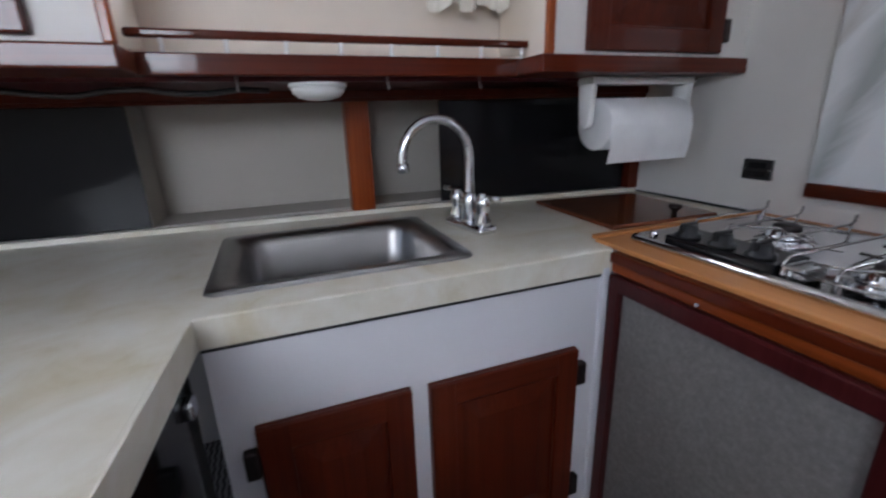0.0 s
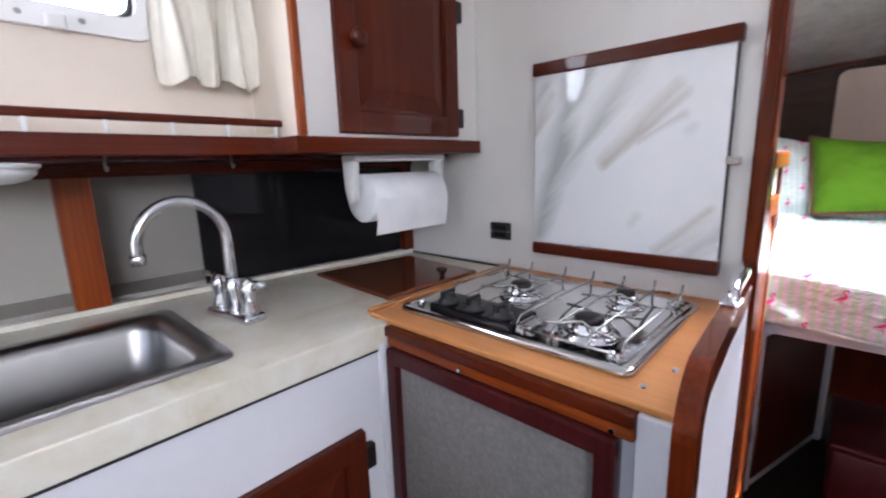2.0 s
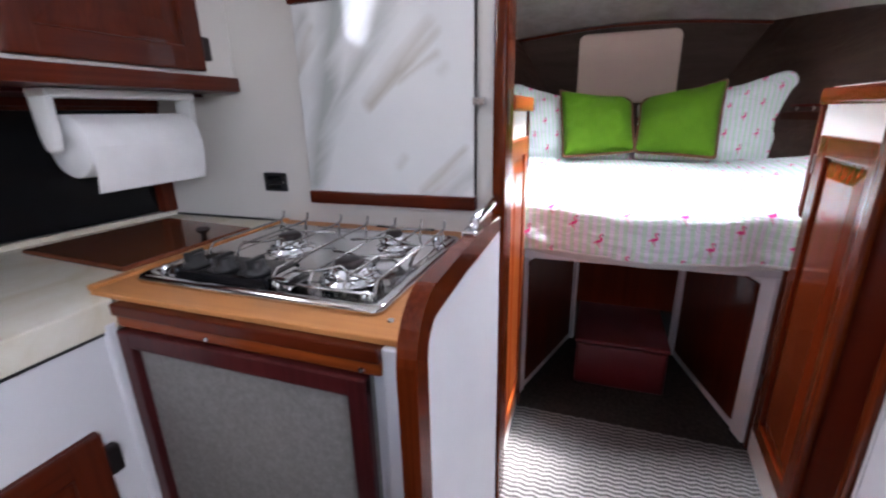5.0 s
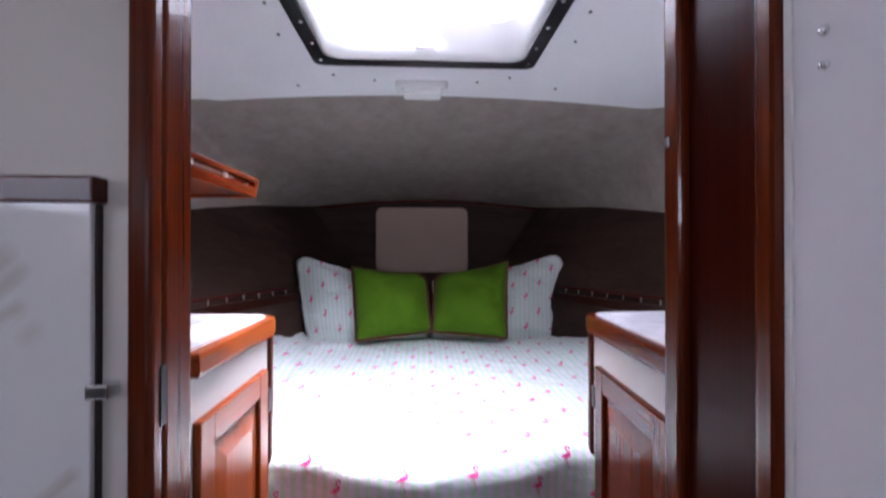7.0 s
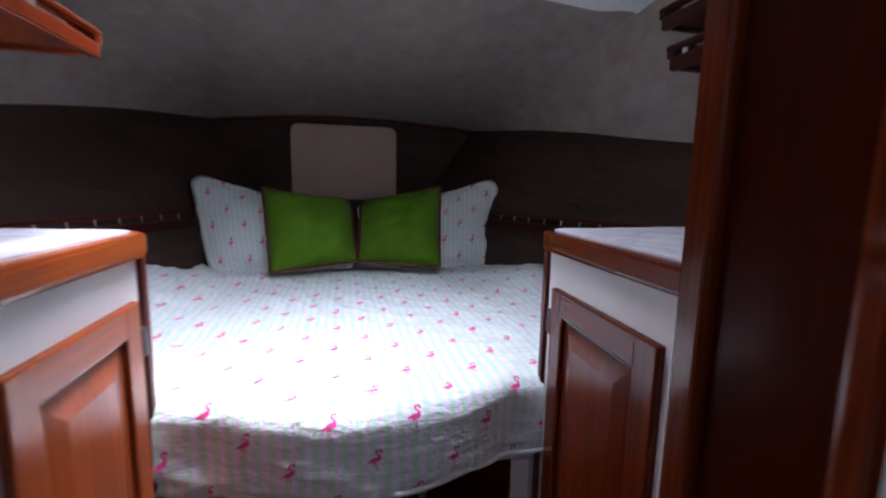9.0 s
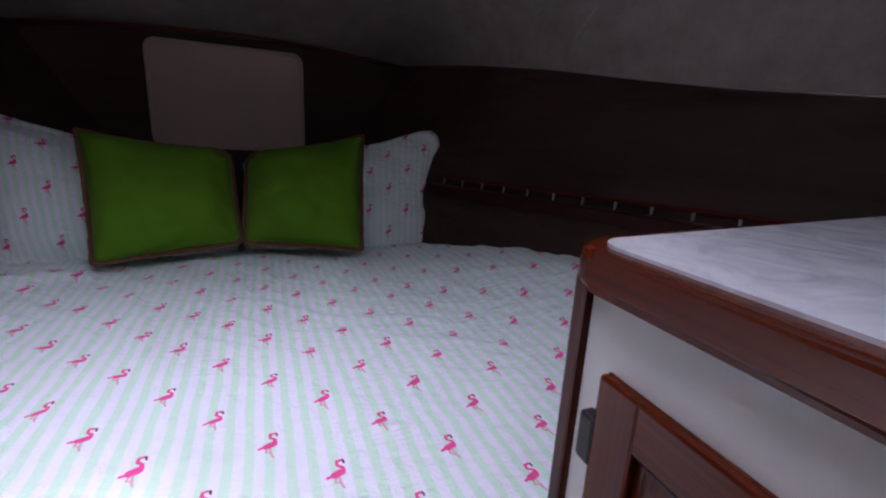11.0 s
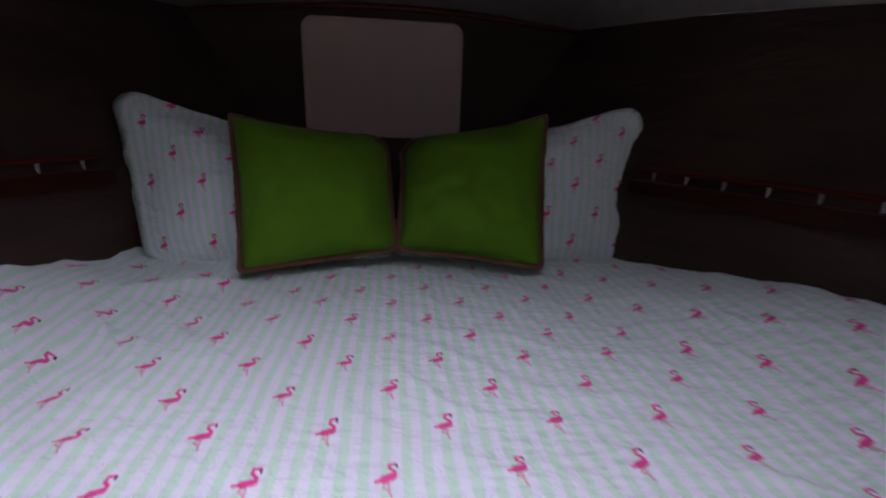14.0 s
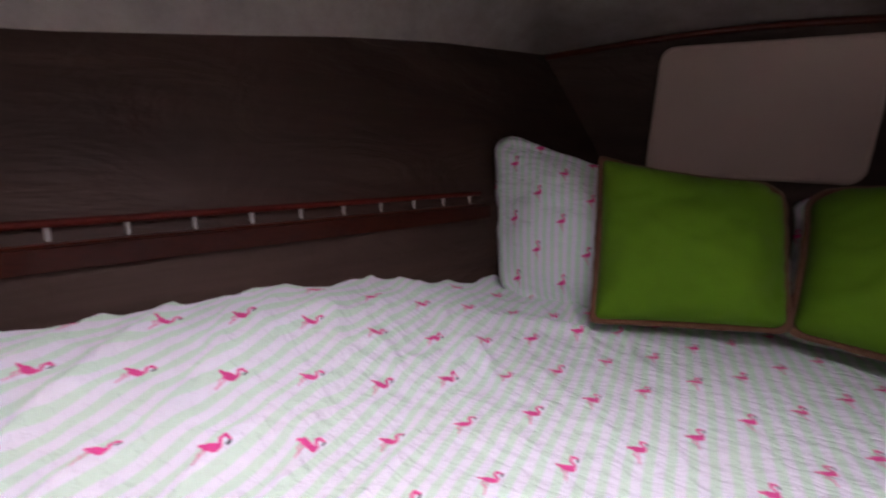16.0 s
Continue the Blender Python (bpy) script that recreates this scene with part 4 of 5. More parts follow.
def build_galley_window():
    e = tagged(thing("window_1", 0.155, 1.10, 1.56, "white-framed cabin side window with rounded corners", "window"), kind="structure")
    window_frame(e, 1.0885, -0.12, 0.405, 1.578, 1.866, 0.04)
    bm = bmesh.new()
    loop_body([[(x, y, z) for x, z in rounded(-0.122 + i, 0.407 - i, 1.576 + i, 1.868 - i, 0.03, 6)] for i, y in ((0, 1.10), (0.008, 1.095), (0.012, 1.10))], False, bm)
    part("gasket", bm, "blackplastic", e, "black rubber gasket")
    g = part("pane", box(-0.12, 0.425, 1.115, 1.119, 1.578, 1.866), "glass", e)
    g.visible_shadow = False
    for x in (-0.06, 0.02, 0.22, 0.31):
        part("screw", turned([(0.006, 0), (0.005, 0.003)], (x, 1.0745, 1.557), "-y", 10), "chrome", e)
    for x in (0.06, 0.27):
        part("latch", box(x - 0.016, x + 0.016, 1.062, 1.076, 1.535, 1.562, 0.004), "whiteplastic", e)
    c = thing("curtain", 0.53, 1.04, 1.47, "gathered cream curtain drawn aside beside the window", "curtain")
    def f(u, v):
        x = 0.42 + 0.212 * u
        fold = 0.02 * math.sin(u * 22 + 0.8 * math.sin(v * 3)) * (0.45 + 0.55 * v) + 0.006 * math.sin(u * 51 + v)
        return Vector((x + 0.008 * math.sin(v * 5 + u * 9), 1.03 + fold, 1.95 - (0.49 + 0.012 * math.sin(u * 17)) * v))
    bm = grid_mesh(f, 90, 16)
    part("cloth", bm, "curtain", c, "", True)
    part("rod", tube([(-0.18, 1.045, 1.955), (0.632, 1.045, 1.955)], 0.006, 10), "whiteplastic", c)


def build_under_shelf():
    for x in (-0.02, 0.29, 0.52):
        e = thing("shelf_hook", x, 0.975, 1.27, "small steel hook screwed under the galley shelf", "hook", "hooks under the shelf")
        part("hook", tube([(x, 0.975, 1.30), (x, 0.975, 1.28), (x, 0.968, 1.272), (x, 0.962, 1.278)], 0.0028, 8), "steel", e, "", True)
    e = thing("lamp_cable", 0.0, 1.05, 1.275, "thin dark cable running under the shelf to the lamp", "cable")
    pts = [(-0.5 + 0.06 * k, 1.06 + 0.02 * math.sin(k * 0.9), 1.276 + 0.006 * math.sin(k * 1.7)) for k in range(10)]
    part("cable", tube(pts, 0.006, 8), "blackplastic", e, "", True)


build_under_shelf()
sink_cutout_counter()
build_sink()
build_faucet()
build_sink_cabinet()
build_fridge()
build_stove()
build_hob()
build_lid()
build_backsplash()
build_shelf()
build_upper_cabinet(0.635, 1.262, 0.732, 1.154, "cream upper galley cabinet with a raised-panel mahogany door", 1.163, 0.778, "l")
build_upper_cabinet(-0.95, -0.19, -0.70, -0.285, "cream upper galley cabinet with a mahogany door, beside the shelf", -0.71, None, "r")
build_marble()
build_outlet()
build_towel()
build_puck()
build_galley_window()


# ---- doorway ----
def build_doorway():
    e = tagged(thing("door_1", 1.29, -0.28, FLOOR, "open doorway framed in varnished mahogany", "doorway"), kind="structure")
    part("casing", box(1.243, 1.272, 0.0705, 0.1035, FLOOR, 2.055, 0.008, 3), "mahogany_warm_z", e)
    part("jamb", box(1.275, 1.348, 0.072, 0.112, FLOOR, 2.055, 0.008, 3), "mahogany_warm_z", e)
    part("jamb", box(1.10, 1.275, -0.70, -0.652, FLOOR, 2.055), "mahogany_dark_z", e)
    part("casing", box(1.082, 1.118, -0.678, -0.640, FLOOR, 2.06, 0.010, 3), "mahogany_warm_z", e)
    part("stop", box(1.243, 1.284, -0.668, -0.637, FLOOR, 2.055, 0.008, 3), "mahogany_warm_z", e)
    part("header", box(1.245, 1.37, -0.636, 0.070, 2.02, 2.055, 0.004), "mahogany_y", e)
    part("hinge_plate", box(1.262, 1.2755, 0.0685, 0.074, 1.20, 1.28), "iron", e)
    k = thing("door_pull", 1.013, -0.645, 0.945, "small chrome knob on the white head wall", "knob")
    part("rose", turned([(0.013, 0), (0.013, 0.002), (0.009, 0.004)], (1.013, -0.6498, 0.945), "y", 18), "chrome", k, "", True)
    part("knob", turned([(0.008, 0), (0.008, 0.005), (0.014, 0.008), (0.0145, 0.015), (0.010, 0.019), (0.003, 0.020)], (1.013, -0.6465, 0.945), "y", 18), "chrome", k, "", True)
    part("caulk_line", box(1.074, 1.083, -0.6515, -0.6475, FLOOR, 2.055), "whiteplastic", e, "thin cream caulk line")
    part("catch", box(1.262, 1.272, -0.639, -0.632, 1.585, 1.60, 0.002), "chrome", e, "small chrome catch")
    for z in (1.606, 1.638):
        s = thing("wall_button", 1.04, -0.647, z, "small chrome button screw on the white head wall", "screw", "wall screws")
        part("head", turned([(0.005, 0), (0.005, 0.002), (0.0025, 0.005)], (1.04, -0.6495, z), "y", 14), "chrome", s, "", True)


build_doorway()


# ---- berth ----
QL, QR = 1.07, 1.05


def quilt_front(d):
    """Front of the bed at an offset d from the centreline."""
    return 1.635 + 0.95 * abs(d) ** 2.0 if abs(d) < 0.43 else 1.81


def quilt_z(x, y):
    d = (y - CL)
    w = half_hull(x, 1.05)
    edge = smoothstep(0.55, 1.0, abs(d) / max(w, 0.2))
    z = 0.93 + (QL - 0.93 if d > 0 else QR - 0.93) * edge * smoothstep(3.35, 2.35, x)
    p = Vector((x, y, 0))
    z += 0.008 * noise.noise(p * 4.5) + 0.003 * noise.noise(p * 15.0)
    q = Vector((x * 3.0 + y * 1.5, y * 9.0 - x * 4.0, 3))
    z += 0.05 * max(0.0, 0.25 - abs(noise.noise(q))) * smoothstep(CL - 0.1, CL + 0.7, y)
    z += 0.05 * math.exp(-((x - 3.2) / 0.2) ** 2 - ((y - 0.52) / 0.16) ** 2)
    # a rucked-up fold by the pillows and long creases towards the port side
    z += 0.020 * math.exp(-(((x - 2.89) + 0.4 * (y - 0.13)) / 0.035) ** 2 - ((y - 0.13) / 0.10) ** 2)
    crease = abs(noise.noise(Vector((x * 2.2 + y * 5.5, y * 2.0 - x * 1.2, 21))))
    z += 0.045 * max(0.0, 0.16 - crease) * smoothstep(CL + 0.15, CL + 0.6, y)
    q = Vector((x * 7.0 - y * 3.0, y * 4.0 + x * 2.0, 9))
    z += 0.022 * max(0.0, 0.2 - abs(noise.noise(q)))
    q = Vector((x * 16.0 + y * 7.0, y * 11.0 - x * 5.0, 17))
    z += 0.013 * max(0.0, 0.18 - abs(noise.noise(q)))
    return z


def quilt_edge(d):
    """Where the top of the quilt begins: a bowed tongue between the cabinets, tucked in behind them."""
    a = abs(d)
    if a <= 0.425:
        x = quilt_front(a) + 0.057
        return min(x, 1.795 + 0.12 * max(0.0, x - 1.795)) - 0.006 * smoothstep(0.30, 0.36, a) * smoothstep(0.42, 0.36, a)
    return 1.803 - 0.02 * smoothstep(0.425, 0.475, a) + 0.12 * max(0.0, a - 0.5)


def quilt_sheet():
    """The quilt as a sheet over the mattress, its front turned down over the edge; fabric metres as UV."""
    bm = bmesh.new()
    uv = bm.loops.layers.uv.new("fabric")
    where = {}
    nu, nv, nf = 190, 230, 26
    xb, w0 = 3.72, half_hull(1.85, 1.05)

    def vert(x, d, z, fx):
        v = bm.verts.new((x, CL + d, z))
        where[v] = (d, fx)
        return v
    rows = []
    for i in range(nu + 1):
        k = (i / nu) ** 1.1
        wk = half_hull(1.85 + (xb - 1.85) * k, 1.05)
        row = []
        for j in range(nv + 1):
            t = -1 + 2 * j / nv
            d = t * wk
            x = quilt_edge(t * w0) * (1 - k) + xb * k
            row.append(vert(x, d, quilt_z(x, CL + d), x))
        rows.append(row)
    mid = [j for j in range(nv + 1) if abs((-1 + 2 * j / nv) * w0) <= 0.427]
    front = [[rows[0][j] for j in mid]]
    for i in range(1, nf + 1):
        row = []
        for j in mid:
            d = (-1 + 2 * j / nv) * w0
            xe, ze = quilt_edge(d), quilt_z(quilt_edge(d), CL + d)
            t = d / 0.425
            if i <= 8:
                a = math.pi / 2 * i / 8
                x, z, run = xe - 0.045 * math.sin(a), ze - 0.045 * (1 - math.cos(a)), 0.07 * i / 8
            else:
                h = (i - 8) / (nf - 8)
                zb = 0.763 - 0.018 * t * t
                z = (ze - 0.045) * (1 - h) + zb * h
                x = xe - 0.045 + 0.008 * math.sin(9 * t + 4 * h) * h + h * (0.016 * noise.noise(Vector((d * 7, h * 3 + d * 4, 4))) + 0.012 * noise.noise(Vector((d * 16, h * 9, 7))))
                run = 0.07 + 0.14 * h
            row.append(vert(x, d, z, xe - run))
        front.append(row)
    for sheet in (rows, front):
        for r0, r1 in zip(sheet, sheet[1:]):
            for q in range(len(r0) - 1):
                f = bm.faces.new((r0[q], r1[q], r1[q + 1], r0[q + 1]))
                for l in f.loops:
                    l[uv].uv = where[l.vert]
    return bm


def build_bed():
    e = thing("berth", 2.5, CL, FLOOR, "built-in island berth on a white frame with mahogany locker panels", "bed")
    part("mattress_base", prism([(1.80, CL - 0.44), (1.80, CL + 0.44), (2.0, CL + 0.9), (3.8, CL + 0.3), (3.8, CL - 0.3), (2.0, CL - 0.9)], "z", 0.695, 0.72), "white", e)
    part("mattress", prism([(1.80, CL - 0.9), (1.80, CL - 0.445), (1.81, CL - 0.40), (1.74, CL - 0.2), (1.715, CL), (1.74, CL + 0.2), (1.81, CL + 0.40), (1.80, CL + 0.445), (1.80, CL + 0.9), (2.1, CL + 0.8), (3.7, CL + 0.25), (3.7, CL - 0.25), (2.1, CL - 0.8)], "z", 0.72, 0.908), "ticking", e)
    # slanting locker sides under the berth
    for (xa, ya), (xb, yb), sg in (((1.81, 0.115), (2.43, -0.08), 1), ((1.79, -0.715), (2.40, -0.556), -1)):
        d = Vector((xb - xa, yb - ya, 0))
        L = d.length
        a = math.atan2(d.y, d.x)
        m = pose(xa, ya, FLOOR, 0, 0, math.degrees(a))
        th = 0.02 * sg
        def bx(u0, u1, w0, w1, z0, z1, bev=0.0):
            w0, w1 = sorted((w0, w1))
            bm = box(u0, u1, w0, w1, z0, z1, bev)
            bm.transform(m)
            return bm
        p = part("locker_side", bx(0, L, 0.004 * sg, th, 0, 0.645), "white", e, "white framed locker side")
        part("inset_panel", bx(0.075, L - 0.06, -0.006 * sg, 0.004 * sg, 0.045, 0.60, 0.004), "mahogany_z", p, "dark mahogany inset panel")
        part("post", bx(0, 0.07, -0.003 * sg, 0.004 * sg, 0, 0.645, 0.001), "white", p)
        part("end_post", bx(L - 0.03, L, -0.012 * sg, th, 0, 0.645, 0.002), "white", p)
    part("back_panel", box(2.9, 2.92, -0.9, 0.3, FLOOR, 0.695), "mahogany_z", e, "dark wood panel deep under the berth")
    q = thing("quilt", 2.5, CL, 0.93, "white and mint striped quilt with small pink prints", "quilt")
    part("cover", quilt_sheet(), "quilt", q, "", True)
    pts = []
    for k in range(41):
        t = -1 + k / 20
        pts.append((quilt_edge(t * 0.425) - 0.043 + 0.007 * math.sin(9 * t), CL + t * 0.425, 0.763 - 0.018 * t * t))
    part("hem", tube(pts, 0.006, 8), "ticking", q, "plain white hem", True)


def build_box():
    e = thing("step_box", 2.18, -0.305, FLOOR + 0.004, "burgundy vinyl-covered box step under the berth", "box")
    part("body", box(1.993, 2.40, -0.482, -0.113, FLOOR + 0.004, 0.255, 0.015, 3), "burgundy", e, "", True)
    part("lid", box(1.986, 2.405, -0.488, -0.107, 0.257, 0.278, 0.009, 3), "burgundy", e, "", True)


def pillow(name, w, h, t, m, label, mat, ears, pipe=None, sag=0.0, seed=1, flange=0.0):
    """A stuffed cushion. ears: shifts (right, up, forward) and roundness of the corners, top left, top right, low right, low left."""
    e = new(name)
    e.matrix_basis = Matrix.Translation(m.translation)
    tagged(e, label, "pillow", "pillows on the berth")
    bm = bmesh.new()
    uv = bm.loops.layers.uv.new("fabric")
    n = 36
    where = {}
    signs = ((-1, 1), (1, 1), (1, -1), (-1, -1))

    def outline(u, v):
        # round the corners, then let the sides pull in a little
        for (su, sv), (dx, dy, dz, r) in zip(signs, ears):
            a, b = (su * u - 1) / r + 1, (sv * v - 1) / r + 1
            if a > 0 and b > 0:
                k = max(a, b) / math.hypot(a, b)
                u, v = su * (1 + (a * k - 1) * r), sv * (1 + (b * k - 1) * r)
                break
        a = 1 - 0.05 * (1 - v * v)
        b = 1 - 0.05 * (1 - u * u) - (sag * (1 - u * u) if v > 0 else 0)
        p = Vector((u * a * w / 2, v * b * h / 2, 0))
        for (su, sv), (dx, dy, dz, r) in zip(signs, ears):
            k = max(0.0, (1 + su * u) / 2) * max(0.0, (1 + sv * v) / 2)
            p += Vector((dx, dy, 0)) * k * k + Vector((0, 0, dz)) * k ** 3
        return p
    rim = {}
    for side in (1, -1):
        vs = []
        for i in range(n + 1):
            row = []
            for j in range(n + 1):
                u, v = -1 + 2 * i / n, -1 + 2 * j / n
                p = outline(u, v)
                x, y = p.x, p.y
                fu, fv = min(1.0, abs(u) / (1 - flange)), min(1.0, abs(v) / (1 - flange))
                edge = max(0.0, (1 - fu ** 2.4) * (1 - fv ** 2.4))
                z = side * t / 2 * edge ** (0.48 if not flange else 0.6)
                z += (0.022 * noise.noise(Vector((x * 8, y * 8, seed))) + 0.007 * noise.noise(Vector((x * 22, y * 22, seed + 5))) - 0.035 * max(0.0, 0.16 - abs(noise.noise(Vector((x * 7 + y * 5, y * 9 - x * 4, seed + 9)))))) * min(1, edge * 4) * side
                # gathers that run in from the seams
                rim_near = 1 - min(1.0, min(1 - abs(u), 1 - abs(v)) / 0.35)
                z += side * 0.011 * rim_near * min(1, edge * 6) * noise.noise(Vector((x * 38, y * 38, seed + 20)))
                if flange:
                    z += 0.016 * smoothstep(0.75, 1.0, max(abs(u), abs(v))) * noise.noise(Vector((x * 13, y * 13, seed + 30)))
                    z += side * 0.002
                key = (i, j)
                q = Vector((x, y, p.z + z))
                if i in (0, n) or j in (0, n):
                    if key not in rim:
                        rim[key] = bm.verts.new(q)
                        where[rim[key]] = (-u * w / 2, v * h / 2)
                    row.append(rim[key])
                else:
                    vt = bm.verts.new(q)
                    where[vt] = (-u * w / 2, v * h / 2)
                    row.append(vt)
            vs.append(row)
        for i in range(n):
            for j in range(n):
                q = (vs[i][j], vs[i + 1][j], vs[i + 1][j + 1], vs[i][j + 1])
                f = bm.faces.new(q if side > 0 else q[::-1])
                for l in f.loops:
                    l[uv].uv = where[l.vert]
    edge = [rim[(i, 0)].co.copy() for i in range(n + 1)] + [rim[(n, j)].co.copy() for j in range(1, n + 1)] + [rim[(i, n)].co.copy() for i in range(n - 1, -1, -1)] + [rim[(0, j)].co.copy() for j in range(n - 1, 0, -1)]
    bm.transform(m)
    part("cushion", bm, mat, e, "", True)
    if pipe:
        # brush fringe: a flat band of cord round the seam with an uneven outer edge
        pb = bmesh.new()
        mid = sum(edge, Vector()) / len(edge)
        loops = []
        for k, p in enumerate(edge):
            d = p - mid
            d.z = 0
            d.normalize()
            wid = 0.013 + 0.003 * noise.noise(p * 45)
            loops.append([pb.verts.new(m @ q) for q in (p - d * 0.004 + Vector((0, 0, 0.006)), p + d * wid + Vector((0, 0, 0.003)), p + d * wid - Vector((0, 0, 0.003)), p - d * 0.004 - Vector((0, 0, 0.006)))])
        for k in range(len(loops)):
            l0, l1 = loops[k], loops[(k + 1) % len(loops)]
            for a in range(4):
                pb.faces.new((l0[a], l1[a], l1[(a + 1) % 4], l0[(a + 1) % 4]))
        part("fringe_edge", pb, pipe, e, "tan brush fringe edging", True)


def stand(x0, y, z0, lean, turn, roll=0):
    """Pose of a pillow standing on its lower edge, facing aft, leaning back by lean degrees; its middle is given."""
    return pose(x0, y, z0, 90 - 0, 0, -90 + turn) @ pose(0, 0, 0, -lean, 0, roll)


def build_pillows():
    green, white = "lime green square throw pillow with tan fringe edging", "white striped pillow with pink prints"
    pillow("green_pillow", 0.425, 0.395, 0.22, stand(3.09, -0.116, 1.142, 28, 11, -2), green + ", sagging inward", "green",
           ((-0.010, 0.018, 0.02, 0.08), (0.004, 0.012, -0.05, 0.35), (0.006, 0.034, 0, 0.16), (0.018, -0.020, 0.02, 0.10)), "piping", 0.05, 1)
    pillow("green_pillow", 0.425, 0.395, 0.22, stand(3.10, -0.557, 1.147, 28, -11, 3), green + ", upright", "green",
           ((-0.002, 0.002, -0.05, 0.35), (0.012, 0.040, 0.02, 0.08), (-0.014, -0.026, 0.02, 0.10), (0.000, 0.028, 0, 0.16)), "piping", 0.04, 2)
    pillow("white_pillow", 0.79, 0.51, 0.17, stand(3.205, 0.070, 1.152, 22, 6, -1), white + ", behind the green pillow", "quilt",
           ((0.004, 0.024, 0.05, 0.30), (0, -0.11, 0, 0.3), (0, 0, 0, 0.2), (0.12, -0.004, 0.06, 0.25)), None, 0.20, 3, 0.09)
    pillow("white_pillow", 0.81, 0.51, 0.17, stand(3.220, -0.737, 1.152, 22, -6, 1), white + ", leaning towards the bow", "quilt",
           ((0, -0.11, 0, 0.3), (0.012, 0.040, 0.06, 0.36), (-0.035, 0.0, 0.03, 0.2), (0, 0, 0, 0.2)), None, 0.20, 4, 0.09)


def build_bow():
    e = thing("bow_hatch_cover", 3.885, -0.29, 1.30, "plain off-white access cover with rounded corners on the bow panel", "cover")
    part("cover", prism(rounded(-0.63, 0.053, 1.28, 1.76, 0.05), "x", 3.880, 3.8925, 0.003), "hatchpanel", e)
    lp = [[(x, y, z) for y, z in rounded(-0.63 + i, 0.053 - i, 1.28 + i, 1.76 - i, 0.05 - i * 0.5)] for i, x in ((-0.004, 3.893), (0.0, 3.876), (0.012, 3.8755), (0.016, 3.881))]
    part("rim", loop_body(lp, False), "hatchpanel", e, "raised edge", True)
    for side, nm in ((1, "port"), (-1, "starboard")):
        e = thing("fiddle_shelf", 2.6, CL + side * 0.95, 1.19, "narrow mahogany hull shelf with a fiddle rail on white spindles", "shelf", "hull shelves")
        x0, x1 = 1.95, 3.10
        n = 12
        def at(x, off):
            return CL + side * (half_hull(x, 1.23) - off)
        xs = [x0 + (x1 - x0) * k / 20 for k in range(21)]
        part("board", prism([(x, at(x, 0.036)) for x in xs] + [(x, at(x, -0.05)) for x in xs[::-1]], "z", 1.185, 1.2, 0.002), "mahogany_x", e)
        part("fascia", prism([(x, at(x, 0.052)) for x in xs] + [(x, at(x, 0.036)) for x in xs[::-1]], "z", 1.160, 1.1975, 0.003), "mahogany_aged", e)
        part("rail", tube([(x, at(x, 0.014), 1.230) for x in xs], 0.007, 8), "mahogany_satin", e, "", True)
        for k in range(n):
            x = x0 + 0.04 + (x1 - x0 - 0.08) * k / (n - 1)
            part("spindle", turned([(0.005, 0), (0.004, 0.012), (0.005, 0.025)], (x, at(x, 0.014), 1.1995), "z", 8), "spindle", e, "small white spindle")


def build_side_cabinet(sg, label):
    shift = 0.0 if sg > 0 else 0.015  # the starboard one stands nearer the centreline
    yf = CL + sg * (0.425 - shift)  # face of the carcass
    e = thing("berth_cabinet", 1.58, CL + sg * 0.75, FLOOR, label, "cabinet", "cabinets beside the berth")
    def span(a, b):
        return sorted((CL + sg * (a - shift), CL + sg * (b - shift)))
    y0, y1 = span(0.425, 1.10)
    xs = 1.372 if sg > 0 else 1.29
    part("body", box(xs, 1.775, y0, y1, FLOOR, 1.24), "wallwhite", e)
    def top_outline(off, r):
        pts = [(xs, CL + sg * (0.40 - shift + off))]
        for k in range(9):
            a = math.pi / 2 * k / 8
            pts.append((1.80 - off - r + r * math.sin(a), CL + sg * (0.40 - shift + off + r - r * math.cos(a))))
        return pts + [(1.92 - off, CL + sg * 1.2), (xs, CL + sg * 1.3)]
    outline, inner = top_outline(0, 0.06), top_outline(0.022, 0.045)
    # port trim takes the lighter amber wood: sunlight put into its colour
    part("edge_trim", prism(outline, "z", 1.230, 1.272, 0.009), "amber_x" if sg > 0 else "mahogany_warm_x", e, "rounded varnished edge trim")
    part("top", prism(inner, "z", 1.2715, 1.2755), "cablam", e, "grey-white patterned laminate top")
    y0, y1 = span(0.415, 0.44)
    part("corner_post", box(1.762, 1.785, y0, y1, FLOOR, 1.238, 0.005), "mahogany_z", e)
    # port door likewise is amber, a sunlit copy of the starboard wood
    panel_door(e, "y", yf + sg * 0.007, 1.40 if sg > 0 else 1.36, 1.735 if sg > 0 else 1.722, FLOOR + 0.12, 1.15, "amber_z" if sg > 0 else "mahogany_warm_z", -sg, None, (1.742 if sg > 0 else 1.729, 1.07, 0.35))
    pivot = Vector((1.775, CL + sg * 0.41, 0))
    e.matrix_basis = Matrix.Translation(pivot) @ pose(0, 0, 0, 0, 0, 1.0 if sg > 0 else -4.0) @ Matrix.Translation(-pivot) @ e.matrix_basis


